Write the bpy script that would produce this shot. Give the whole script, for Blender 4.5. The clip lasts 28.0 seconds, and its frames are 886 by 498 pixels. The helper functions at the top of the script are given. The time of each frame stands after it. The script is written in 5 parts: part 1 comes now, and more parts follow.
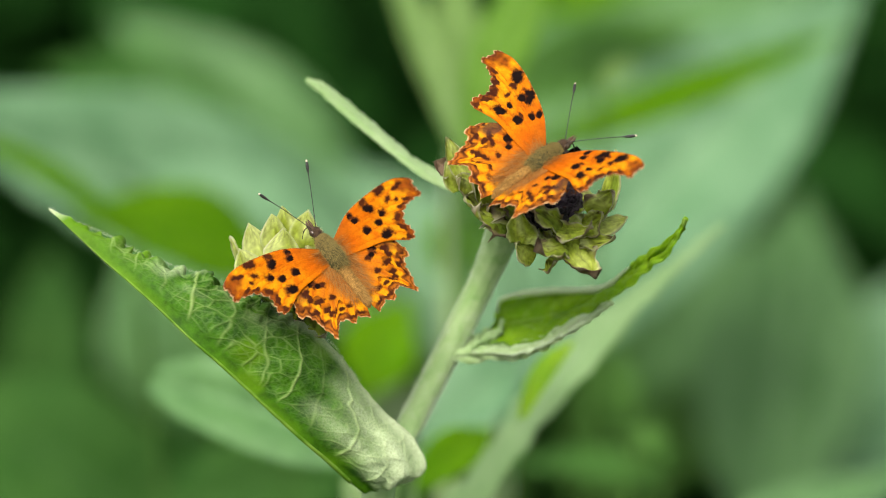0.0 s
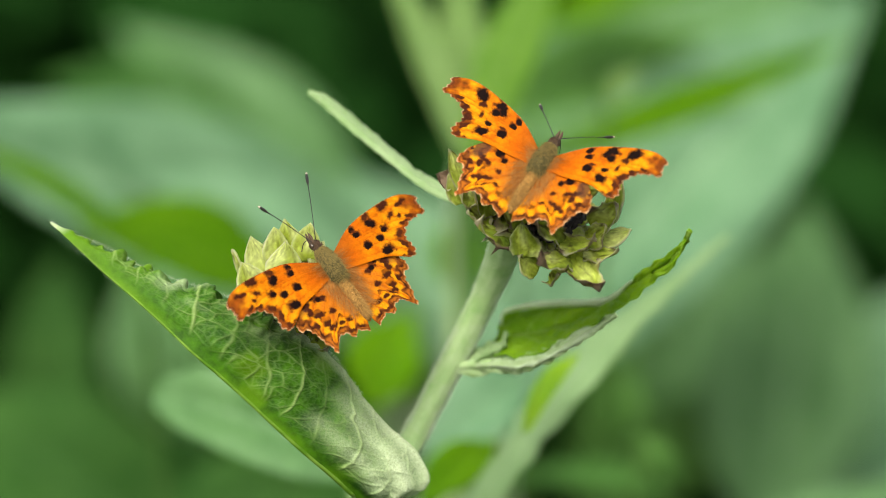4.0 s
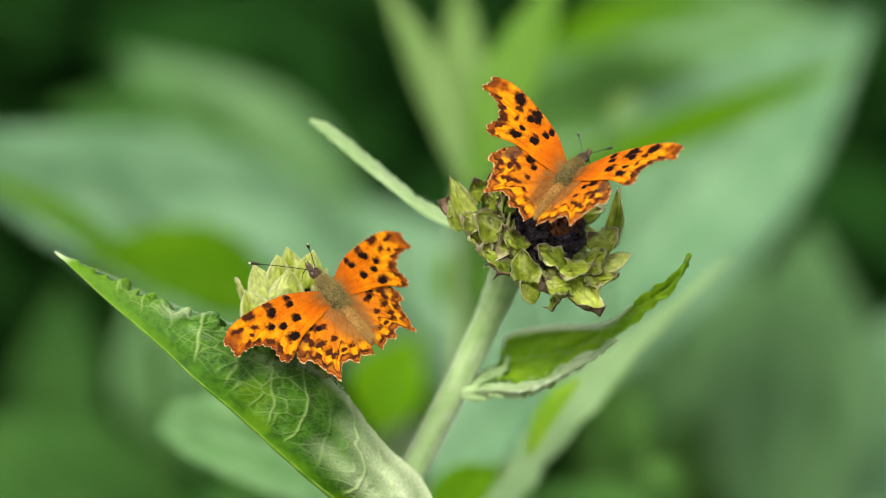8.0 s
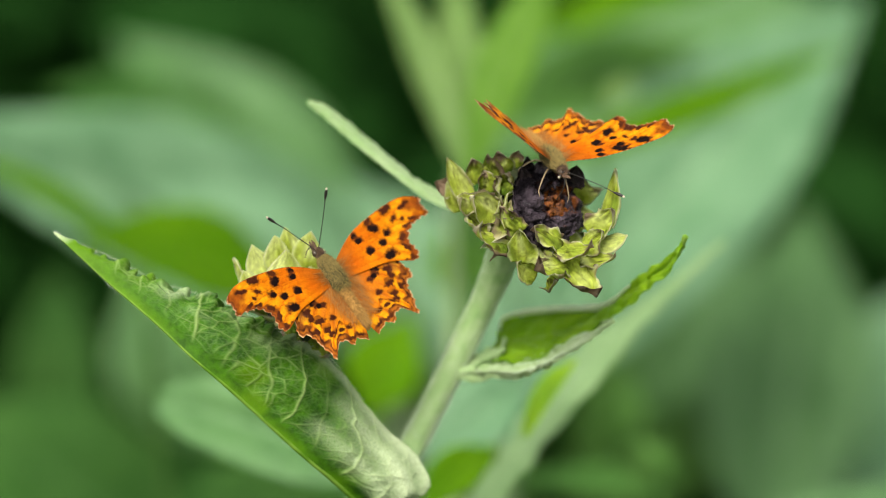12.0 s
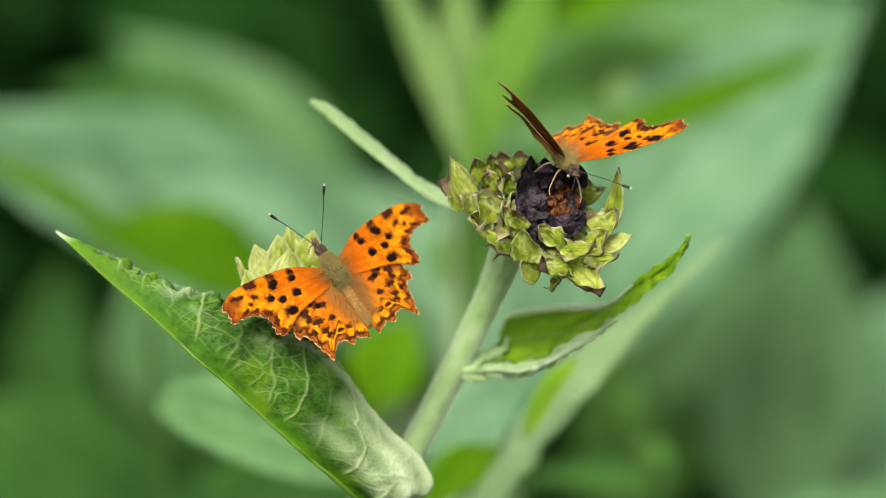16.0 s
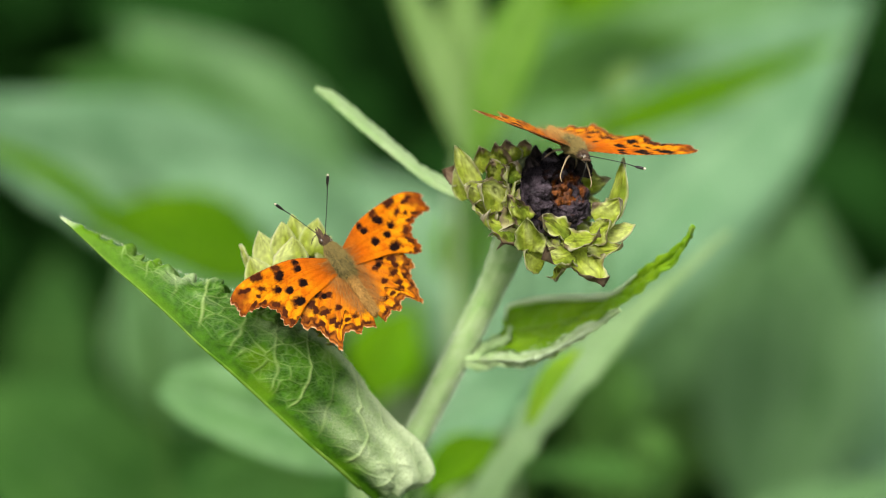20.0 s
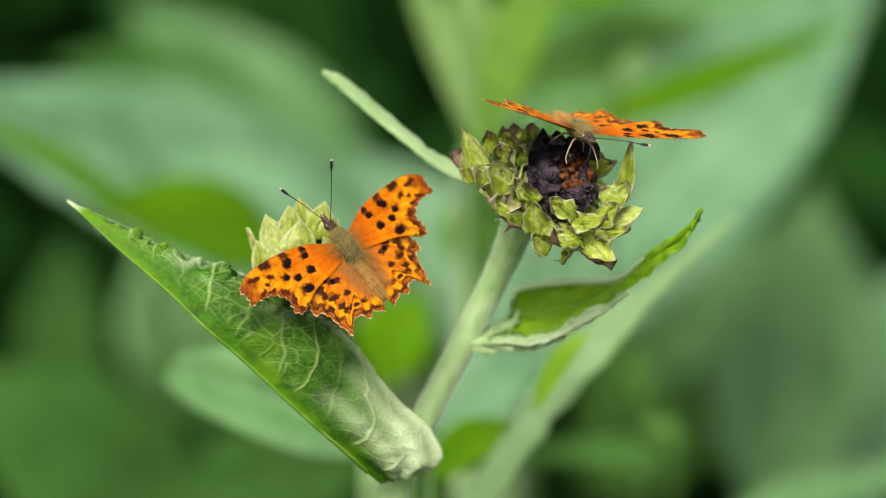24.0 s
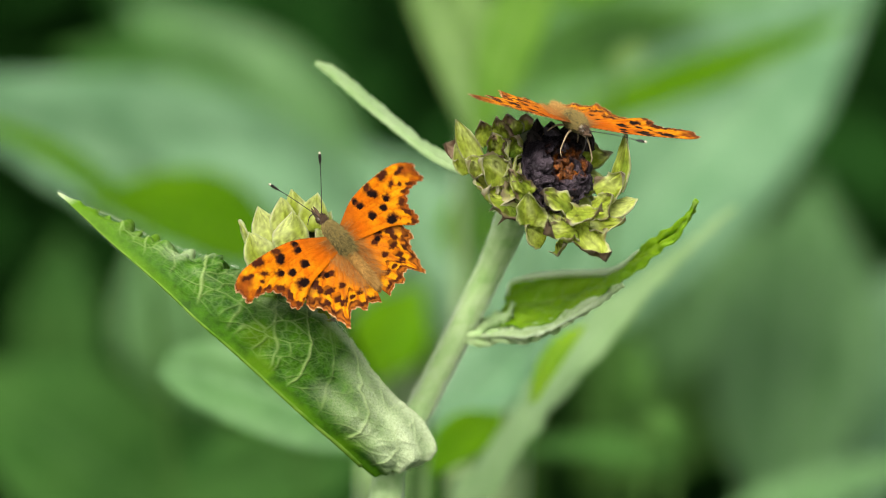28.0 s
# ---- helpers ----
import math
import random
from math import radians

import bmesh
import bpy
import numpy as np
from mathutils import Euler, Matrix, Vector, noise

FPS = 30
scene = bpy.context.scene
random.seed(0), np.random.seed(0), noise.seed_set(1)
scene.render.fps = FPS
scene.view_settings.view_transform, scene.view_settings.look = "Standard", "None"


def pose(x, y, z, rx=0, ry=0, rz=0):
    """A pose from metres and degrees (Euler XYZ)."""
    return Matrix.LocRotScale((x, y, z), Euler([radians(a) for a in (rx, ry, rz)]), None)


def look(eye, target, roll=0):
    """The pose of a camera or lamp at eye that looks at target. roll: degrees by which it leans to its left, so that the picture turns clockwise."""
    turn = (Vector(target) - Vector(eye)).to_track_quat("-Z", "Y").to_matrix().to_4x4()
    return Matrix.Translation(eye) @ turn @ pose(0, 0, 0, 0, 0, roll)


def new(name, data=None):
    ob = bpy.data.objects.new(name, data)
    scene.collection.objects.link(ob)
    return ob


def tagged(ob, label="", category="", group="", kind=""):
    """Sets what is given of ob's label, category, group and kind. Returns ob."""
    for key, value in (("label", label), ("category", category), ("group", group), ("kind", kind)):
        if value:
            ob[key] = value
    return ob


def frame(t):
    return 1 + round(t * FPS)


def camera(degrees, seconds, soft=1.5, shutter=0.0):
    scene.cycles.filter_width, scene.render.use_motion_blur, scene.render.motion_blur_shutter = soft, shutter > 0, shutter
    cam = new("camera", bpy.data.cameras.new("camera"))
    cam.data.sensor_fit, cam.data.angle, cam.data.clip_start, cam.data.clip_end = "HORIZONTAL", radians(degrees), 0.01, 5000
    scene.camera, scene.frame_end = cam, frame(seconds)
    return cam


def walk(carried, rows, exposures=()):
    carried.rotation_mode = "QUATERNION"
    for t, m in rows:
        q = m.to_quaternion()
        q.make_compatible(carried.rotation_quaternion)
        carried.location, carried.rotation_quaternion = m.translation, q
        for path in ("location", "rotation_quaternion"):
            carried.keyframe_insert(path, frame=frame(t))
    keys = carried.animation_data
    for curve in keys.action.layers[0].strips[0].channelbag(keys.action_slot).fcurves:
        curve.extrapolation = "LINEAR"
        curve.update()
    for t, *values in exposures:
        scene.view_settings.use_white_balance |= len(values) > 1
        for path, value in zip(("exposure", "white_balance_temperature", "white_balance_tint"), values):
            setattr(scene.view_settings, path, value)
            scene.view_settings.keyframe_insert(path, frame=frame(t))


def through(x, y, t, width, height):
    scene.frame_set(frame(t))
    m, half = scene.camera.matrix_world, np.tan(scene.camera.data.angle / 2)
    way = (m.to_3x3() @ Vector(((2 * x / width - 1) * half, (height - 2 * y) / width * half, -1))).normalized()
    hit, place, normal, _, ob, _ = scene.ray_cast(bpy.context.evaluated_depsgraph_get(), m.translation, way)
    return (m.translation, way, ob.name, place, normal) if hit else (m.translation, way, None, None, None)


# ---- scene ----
MM = 0.001

# The plant's own axes, leaning back 15 degrees: x right, y up along the lean, z towards the viewer.
LEAN = Matrix.Translation((0, 0, 1.1)) @ pose(0, 0, 0, 75)


def spot(x, y, z):
    """A place given in millimetres along the plant's axes."""
    return LEAN @ Vector((x * MM, y * MM, z * MM))


# ---- camera ----
# seconds, eye (x, y, z), aim (x, y), roll
PATH = [
    (0, 0.55, 0.10, 800.0, -0.00, -0.00, 0.00),
    (0.5, 1.07, 0.32, 798.8, -0.86, -0.86, -0.06),
    (1, 1.52, 0.47, 798.2, -0.83, 4.15, -0.05),
    (1.5, 1.63, 0.36, 798.4, -2.97, 1.39, -0.16),
    (2, 1.51, 0.25, 800.0, -1.38, 1.60, -0.14),
    (2.5, 1.34, 0.42, 797.5, -1.28, 1.93, -0.33),
    (3, 1.36, 0.82, 798.6, -0.32, 3.71, -0.19),
    (3.5, 1.78, 1.19, 797.7, -0.60, 3.49, -0.11),
    (5.5, 2.20, 1.42, 795.5, -2.21, 1.53, -0.41),
    (6, 2.16, 1.60, 795.0, -2.42, 1.92, -0.42),
    (6.5, 2.05, 1.82, 798.7, -4.99, 1.38, -0.36),
    (7, 2.50, 2.07, 801.7, -4.06, 3.74, -0.35),
    (7.5, 3.23, 2.29, 802.4, -1.42, 5.56, -0.64),
    (8, 3.59, 2.37, 803.0, -0.93, 8.67, -0.69),
    (8.5, 3.29, 2.26, 802.2, -1.39, 8.06, -0.72),
    (9, 2.48, 1.97, 804.7, -2.74, 6.47, -0.53),
    (9.5, 1.75, 1.49, 805.4, -1.01, 6.48, -0.28),
    (10, 1.67, 1.00, 801.2, 0.26, 4.77, -0.26),
    (10.5, 2.22, 0.81, 798.4, 1.35, 4.08, -0.42),
    (11, 2.74, 0.94, 802.2, 0.95, 4.95, -0.54),
    (11.5, 2.66, 1.02, 805.6, 0.57, 5.45, -0.48),
    (12, 2.31, 0.90, 806.5, -0.37, 4.42, -0.55),
    (12.5, 2.19, 0.95, 805.1, 2.37, 5.36, -0.52),
    (14.5, 2.23, 1.29, 800.4, 1.46, 4.78, -0.76),
    (15, 2.06, 1.82, 801.2, 0.10, 3.80, -0.73),
    (15.5, 1.50, 2.37, 802.0, -0.05, 6.82, -0.69),
    (16, 0.89, 2.58, 805.1, -1.05, 4.30, -0.52),
    (16.5, 0.57, 2.28, 803.2, 1.48, 3.51, -0.50),
    (17, 0.39, 1.92, 803.1, 0.44, 0.95, -0.35),
    (17.5, 0.17, 1.90, 804.6, 0.51, 2.32, -0.43),
    (18, 0.13, 1.96, 803.1, 0.42, 3.64, -0.42),
    (18.5, 0.29, 1.67, 802.8, 0.97, 3.74, -0.34),
    (19, 0.15, 1.26, 802.7, 1.83, 1.94, -0.06),
    (19.5, -0.41, 1.32, 805.0, -1.54, 1.53, -0.03),
    (20, -0.92, 1.73, 805.6, -1.96, 1.75, -0.02),
    (20.5, -1.40, 1.98, 807.4, -3.04, 0.94, -0.07),
    (21, -2.13, 1.86, 810.0, -3.24, 0.77, -0.08),
    (21.5, -2.58, 1.39, 807.7, -3.10, 1.35, -0.02),
    (23.5, -1.92, 0.82, 804.4, -4.09, -1.14, -0.03),
    (24, -0.57, 0.58, 803.9, -3.58, -1.97, -0.11),
    (24.5, 0.41, 0.80, 805.7, -3.52, -0.53, -0.09),
    (25, 0.91, 0.96, 802.7, 0.09, -0.56, -0.16),
    (25.5, 1.37, 0.64, 801.0, -0.76, -1.37, -0.33),
    (26, 1.91, 0.06, 797.9, 0.77, -0.73, -0.44),
    (26.5, 2.31, -0.36, 799.6, -0.96, -1.46, -0.43),
    (27, 2.50, -0.56, 796.7, -1.77, -3.70, -0.41),
    (27.5, 2.51, -0.63, 797.8, -2.17, -6.10, -0.23),
    (28, 2.39, -0.65, 798.3, -2.16, -3.78, -0.23),
]
cam = camera(14.0, 28.0, soft=0.95)
cam.data.dof.use_dof = True
cam.data.dof.focus_distance = 0.798
cam.data.dof.aperture_fstop = 6.3
cam.data.dof.aperture_blades = 0
walk(cam, [(t, look(spot(ex, ey, ez), spot(ax, ay, 0), roll)) for t, ex, ey, ez, ax, ay, roll in PATH], [(0, 1.14), (28.0, 1.14)])

# ---- light: a bright overcast sky ----
world = bpy.data.worlds.new("sky")
scene.world = world
world.use_nodes = True
wn = world.node_tree
sky = wn.nodes.new("ShaderNodeTexSky")
sky.sky_type = "NISHITA"
sky.sun_disc = False
sky.sun_elevation = radians(50)
sky.sun_rotation = radians(197)
sky.air_density, sky.dust_density = 1.0, 4.0
cloud = wn.nodes.new("ShaderNodeHueSaturation")
cloud.inputs["Saturation"].default_value = 0.3
wn.links.new(sky.outputs[0], cloud.inputs["Color"])
wn.links.new(cloud.outputs[0], wn.nodes["Background"].inputs[0])
wn.nodes["Background"].inputs[1].default_value = 0.11
sun = new("sun", bpy.data.lights.new("sun", "SUN"))
sun.data.energy = 2.0
sun.data.angle = radians(30)
sun.data.color = (1.0, 0.96, 0.9)
sun.matrix_world = look((-0.7, -2.3, 4.0), (0, 0, 1.1))

# ---- materials ----


class Net:
    """Short hand for building node materials."""

    def __init__(self, name):
        self.mat = bpy.data.materials.new(name)
        self.mat.use_nodes = True
        self.tree = self.mat.node_tree
        self.bsdf = self.tree.nodes["Principled BSDF"]
        self.out = self.tree.nodes["Material Output"]

    def node(self, kind, **settings):
        n = self.tree.nodes.new("ShaderNode" + kind)
        for key, value in settings.items():
            if key == "operation":
                n.operation = value
            elif key == "data_type":
                n.data_type = value
            elif key == "blend_type":
                n.blend_type = value
            elif key == "feature":
                n.feature = value
            elif key == "attribute_name":
                n.attribute_name = value
            elif key == "uv_map":
                n.uv_map = value
            else:
                n.inputs[key.replace("_", " ")].default_value = value
        return n

    def link(self, a, b):
        self.tree.links.new(a, b)

    def math(self, op, a, b=None, c=None):
        n = self.node("Math", operation=op)
        for i, v in enumerate((a, b, c)):
            if v is None:
                continue
            if isinstance(v, (int, float)):
                n.inputs[i].default_value = v
            else:
                self.link(v, n.inputs[i])
        return n.outputs[0]

    def mix(self, fac, a, b):
        n = self.node("Mix", data_type="RGBA")
        for sock, v in ((n.inputs[0], fac), (n.inputs[6], a), (n.inputs[7], b)):
            if isinstance(v, (int, float)):
                sock.default_value = v
            elif isinstance(v, tuple):
                sock.default_value = (*v, 1)
            else:
                self.link(v, sock)
        return n.outputs[2]

    def noise(self, scale, detail=4.0, vector=None):
        n = self.node("TexNoise", Scale=scale, Detail=detail)
        if vector is None:
            vector = self.node("TexCoord").outputs["Object"]
        self.link(vector, n.inputs["Vector"])
        return n.outputs["Fac"]

    def ramp(self, value, low, high):
        n = self.node("MapRange")
        self.link(value, n.inputs[0])
        n.inputs[1].default_value, n.inputs[2].default_value = low, high
        return n.outputs[0]

    def bump(self, height, distance, strength=1.0):
        n = self.node("Bump", Distance=distance, Strength=strength)
        self.link(height, n.inputs["Height"])
        self.link(n.outputs[0], self.bsdf.inputs["Normal"])
        return n.outputs[0]

    def finish(self, colour, rough=0.5, through=0.0, tint=None, sheen=0.0, specular=0.5):
        self.link(colour, self.bsdf.inputs["Base Color"])
        if isinstance(rough, float):
            self.bsdf.inputs["Roughness"].default_value = rough
        else:
            self.link(rough, self.bsdf.inputs["Roughness"])
        self.bsdf.inputs["Specular IOR Level"].default_value = specular
        if sheen:
            self.bsdf.inputs["Sheen Weight"].default_value = sheen
            self.bsdf.inputs["Sheen Roughness"].default_value = 0.4
        if through:
            lucent = self.node("BsdfTranslucent")
            self.link(tint if tint is not None else colour, lucent.inputs[0])
            join = self.node("MixShader")
            join.inputs[0].default_value = through
            self.link(self.bsdf.outputs[0], join.inputs[1])
            self.link(lucent.outputs[0], join.inputs[2])
            self.link(join.outputs[0], self.out.inputs[0])
        return self.mat


def leaf_material(name, green, pale, vein, laterals=9.0, net=16.0, felt=0.0, rough=0.45, through=0.25, gloss=0.3):
    """A leaf with a midrib, side veins, a fine net of veins and felt of pale hairs; UV: along and across the blade."""
    n = Net(name)
    uv = n.node("UVMap", uv_map="leaf").outputs[0]
    split = n.node("SeparateXYZ")
    n.link(uv, split.inputs[0])
    s, t = split.outputs[0], split.outputs[1]
    wob = n.noise(3.5, 2.0, uv)
    across = n.math("ABSOLUTE", t)
    # side veins curve towards the tip
    run = n.math("ADD", n.math("MULTIPLY", s, laterals), n.math("MULTIPLY", n.math("POWER", across, 1.4), -1.6))
    run = n.math("ADD", run, n.math("MULTIPLY", wob, 0.5))
    saw = n.math("ABSOLUTE", n.math("SUBTRACT", n.math("FRACT", run), 0.5))
    lateral = n.math("MULTIPLY", n.math("MULTIPLY", n.ramp(saw, 0.075, 0.0), n.ramp(across, 1.05, 0.55)), n.ramp(n.noise(11.0, 2.0, uv), 0.15, 0.5))
    rib = n.ramp(across, 0.07, 0.03)
    place = n.node("TexCoord").outputs["Object"]
    warp = n.node("VectorMath", operation="ADD")
    n.link(place, warp.inputs[0])
    shift = n.node("TexNoise", Scale=260.0, Detail=2.0)
    n.link(place, shift.inputs["Vector"])
    small = n.node("VectorMath", operation="SCALE")
    n.link(shift.outputs["Color"], small.inputs[0])
    small.inputs["Scale"].default_value = 0.0025
    n.link(small.outputs[0], warp.inputs[1])
    cells = n.node("TexVoronoi", feature="DISTANCE_TO_EDGE", Scale=net * 16.0)
    n.link(warp.outputs[0], cells.inputs["Vector"])
    fine = n.node("TexVoronoi", feature="DISTANCE_TO_EDGE", Scale=net * 38.0)
    n.link(warp.outputs[0], fine.inputs["Vector"])
    coarse_net = n.ramp(cells.outputs[0], 0.045, 0.0)
    fine_net = n.ramp(fine.outputs[0], 0.08, 0.0)
    shown = n.ramp(n.noise(6.0, 2.0, uv), 0.34, 0.56)
    veins = n.math("MAXIMUM", n.math("MAXIMUM", rib, lateral), n.math("MAXIMUM", n.math("MULTIPLY", n.math("MULTIPLY", coarse_net, 0.85), shown), n.math("MULTIPLY", n.math("MULTIPLY", fine_net, 0.42), shown)))
    patch = n.ramp(n.math("ADD", n.math("MULTIPLY", n.noise(90.0, 5.0), 0.5), n.math("MULTIPLY", n.noise(24.0, 3.0), 0.5)), 0.42, 0.6)
    grain = n.noise(1400.0, 3.0)
    colour = n.mix(patch, green, pale)
    colour = n.mix(n.math("MULTIPLY", n.ramp(grain, 0.3, 0.75), 0.35), colour, pale)
    if felt:
        colour = n.mix(n.math("MULTIPLY", n.ramp(n.noise(260.0, 6.0), 0.42, 0.7), felt), colour, vein)
    colour = n.mix(n.math("MULTIPLY", veins, 0.8), colour, vein)
    height = n.math("ADD", n.math("MULTIPLY", n.ramp(cells.outputs[0], 0.0, 0.3), 0.9), n.math("MULTIPLY", n.ramp(fine.outputs[0], 0.0, 0.3), 0.5))
    height = n.math("ADD", height, n.math("MULTIPLY", veins, 0.25 if felt else -0.6))
    height = n.math("ADD", height, n.math("MULTIPLY", grain, 0.25))
    n.bump(height, 0.00022, 0.6)
    lit = n.mix(0.5, colour, (green[0] * 2.2, green[1] * 1.9, green[2] * 0.6))
    return n.finish(colour, rough, through, lit, sheen=0.05 if felt else 0.0, specular=gloss)


def fur_material(name, dark, light):
    """Hairs that differ one from the next."""
    n = Net(name)
    each = n.node("NewGeometry").outputs["Random Per Island"]
    colour = n.mix(n.math("ADD", n.math("MULTIPLY", each, 0.7), n.math("MULTIPLY", n.noise(1500.0, 3.0), 0.3)), dark, light)
    return n.finish(colour, 0.75, specular=0.2)


def plain_material(name, a, b, scale, rough=0.6, bump=0.0, sheen=0.0, through=0.0, specular=0.4, detail=5.0):
    n = Net(name)
    f = n.noise(scale, detail)
    colour = n.mix(n.ramp(f, 0.3, 0.7), a, b)
    if bump:
        n.bump(n.noise(scale * 3, 4.0), bump)
    return n.finish(colour, rough, through, sheen=sheen, specular=specular)


def painted_material(name, rough, through=0.0, grain=900.0, sheen=0.0, shade=(0.55, 0.4, 0.3), relief=0.00005):
    """Colour from the mesh's own 'paint' layer, with the fine grain of scales."""
    n = Net(name)
    paint = n.node("Attribute", attribute_name="paint").outputs["Color"]
    f = n.ramp(n.noise(grain, 3.0), 0.25, 0.8)
    darker = n.node("Mix", data_type="RGBA", blend_type="MULTIPLY")
    n.link(n.math("MULTIPLY", n.math("SUBTRACT", 1.0, f), 0.35), darker.inputs[0])
    n.link(paint, darker.inputs[6])
    darker.inputs[7].default_value = (*shade, 1)
    n.bump(n.noise(grain * 1.5, 2.0), relief)
    return n.finish(darker.outputs[2], rough, through, sheen=sheen, specular=0.06)


def veined_material(name, dark, green, young, vein, wool):
    """A felted leaf whose veins, wool and young tissue come from the mesh's 'paint' layer (red, green, blue)."""
    n = Net(name)
    split = n.node("SeparateColor")
    n.link(n.node("Attribute", attribute_name="paint").outputs["Color"], split.inputs[0])
    ribs, down, fresh = split.outputs[0], split.outputs[1], split.outputs[2]
    patch = n.ramp(n.math("ADD", n.math("MULTIPLY", n.noise(150.0, 4.0), 0.5), n.math("MULTIPLY", n.noise(700.0, 4.0), 0.5)), 0.38, 0.62)
    colour = n.mix(patch, dark, green)
    colour = n.mix(n.math("MULTIPLY", fresh, 0.85), colour, young)
    felt = n.ramp(n.noise(1900.0, 4.0), 0.45, 0.75)
    colour = n.mix(n.math("MULTIPLY", felt, 0.04), colour, vein)
    colour = n.mix(n.math("MULTIPLY", ribs, 0.85), colour, vein)
    tuft = n.math("MULTIPLY", down, n.ramp(n.noise(2600.0, 4.0), 0.0, 0.6))
    colour = n.mix(tuft, colour, wool)
    n.bump(n.math("ADD", n.math("MULTIPLY", n.noise(2600.0, 3.0), 0.5), n.noise(900.0, 3.0)), 0.0002, 0.6)
    lit = n.mix(0.5, colour, (young[0] * 1.2, young[1] * 1.2, young[2]))
    return n.finish(colour, 0.6, 0.22, lit, sheen=0.0, specular=0.15)


LEAF_FELT = veined_material("felted_leaf", (0.009, 0.052, 0.0006), (0.044, 0.142, 0.001), (0.115, 0.25, 0.001), (0.29, 0.4, 0.12), (0.64, 0.74, 0.43))
LEAF_CURL = leaf_material("curled_leaf_skin", (0.14, 0.31, 0.002), (0.28, 0.47, 0.012), (0.27, 0.42, 0.07), 9.0, 14.0, rough=0.6, through=0.5, gloss=0.12)
LEAF_PALE = leaf_material("pale_leaf", (0.2, 0.33, 0.11), (0.29, 0.41, 0.18), (0.38, 0.48, 0.26), 9.0, 12.0, felt=0.3, rough=0.65, through=0.3, gloss=0.15)
LEAF_RIM = leaf_material("downy_rim", (0.27, 0.4, 0.15), (0.46, 0.57, 0.32), (0.56, 0.66, 0.42), 9.0, 12.0, felt=0.3, rough=0.65, through=0.35, gloss=0.15)
LEAF_DULL = leaf_material("dull_leaf", (0.15, 0.26, 0.095), (0.21, 0.33, 0.14), (0.24, 0.35, 0.16), 9.0, 12.0, felt=0.3, rough=0.65, through=0.3, gloss=0.15)
LEAF_LIME = leaf_material("lime_leaf", (0.09, 0.18, 0.03), (0.14, 0.24, 0.055), (0.22, 0.33, 0.11), 8.0, 12.0, rough=0.5, through=0.3)
BG_BLUE = leaf_material("broad_leaf", (0.066, 0.165, 0.066), (0.152, 0.29, 0.143), (0.22, 0.36, 0.19), 8.0, 12.0, rough=0.5, through=0.25)
BG_MID = leaf_material("green_leaf", (0.042, 0.12, 0.026), (0.095, 0.21, 0.06), (0.16, 0.3, 0.12), 8.0, 12.0, rough=0.5, through=0.25)
BG_GREEN = leaf_material("bright_leaf", (0.075, 0.21, 0.001), (0.125, 0.285, 0.002), (0.14, 0.28, 0.02), 8.0, 12.0, rough=0.8, through=0.45, gloss=0.05)
BG_BAND = leaf_material("mid_bright_leaf", (0.042, 0.132, 0.001), (0.075, 0.182, 0.0015), (0.1, 0.22, 0.01), 8.0, 12.0, rough=0.8, through=0.35, gloss=0.05)
# darker copies of the green leaf, shade put into their colour
BG_PART_SHADE = leaf_material("part_shaded_leaf", (0.028, 0.088, 0.01), (0.062, 0.15, 0.022), (0.08, 0.18, 0.05), 8.0, 12.0, rough=0.6, through=0.25, gloss=0.1)
BG_SHADE = leaf_material("shaded_leaf", (0.013, 0.05, 0.008), (0.034, 0.09, 0.015), (0.05, 0.12, 0.03), 8.0, 12.0, rough=0.7, through=0.2, gloss=0.05)
BG_LIME = leaf_material("lime_green_leaf", (0.06, 0.16, 0.006), (0.1, 0.22, 0.02), (0.18, 0.3, 0.07), 8.0, 12.0, rough=0.6, through=0.35, gloss=0.1)
# one more darker copy, between the two above, its shade also in the colour
BG_DIM = leaf_material("half_shaded_leaf", (0.017, 0.064, 0.008), (0.04, 0.108, 0.018), (0.06, 0.14, 0.035), 8.0, 12.0, rough=0.65, through=0.2, gloss=0.05)
# near-black green: the shade of the gaps is put into the undergrowth's colour
BG_GAP_SHADE = leaf_material("gap_shade_leaf", (0.005, 0.023, 0.0035), (0.01, 0.036, 0.006), (0.015, 0.045, 0.01), 8.0, 12.0, rough=0.9, through=0.05, gloss=0.0)
STEM = plain_material("downy_stem", (0.19, 0.325, 0.09), (0.35, 0.47, 0.21), 220.0, 0.7, 0.0003, 0.4)
MIDRIB = plain_material("leaf_midrib", (0.055, 0.14, 0.004), (0.13, 0.23, 0.025), 260.0, 0.7, 0.0002, specular=0.15)
# dark copy of the stem for the leaf stalks, shade put into the colour
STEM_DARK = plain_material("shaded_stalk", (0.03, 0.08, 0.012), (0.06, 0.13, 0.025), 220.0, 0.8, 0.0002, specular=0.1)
HAIR_PALE = plain_material("pale_hairs", (0.5, 0.55, 0.4), (0.65, 0.68, 0.52), 200.0, 0.6)
BRACT = painted_material("bract_skin", 0.55, 0.5, 1100.0, 0.0, (0.5, 0.56, 0.3), 0.0004)
# darkened: the shade in the gaps between the scales is in this colour
RECEPTACLE = plain_material("shade_dark_receptacle", (0.02, 0.03, 0.008), (0.06, 0.075, 0.025), 500.0, 0.7, 0.0003)
DISC = painted_material("withered_florets", 0.45, 0.0, 1500.0, 0.0, (0.25, 0.2, 0.22), 0.0012)
DISC_CRUST = plain_material("withered_crust", (0.003, 0.002, 0.003), (0.1, 0.075, 0.09), 800.0, 0.5, 0.0012, specular=0.3)
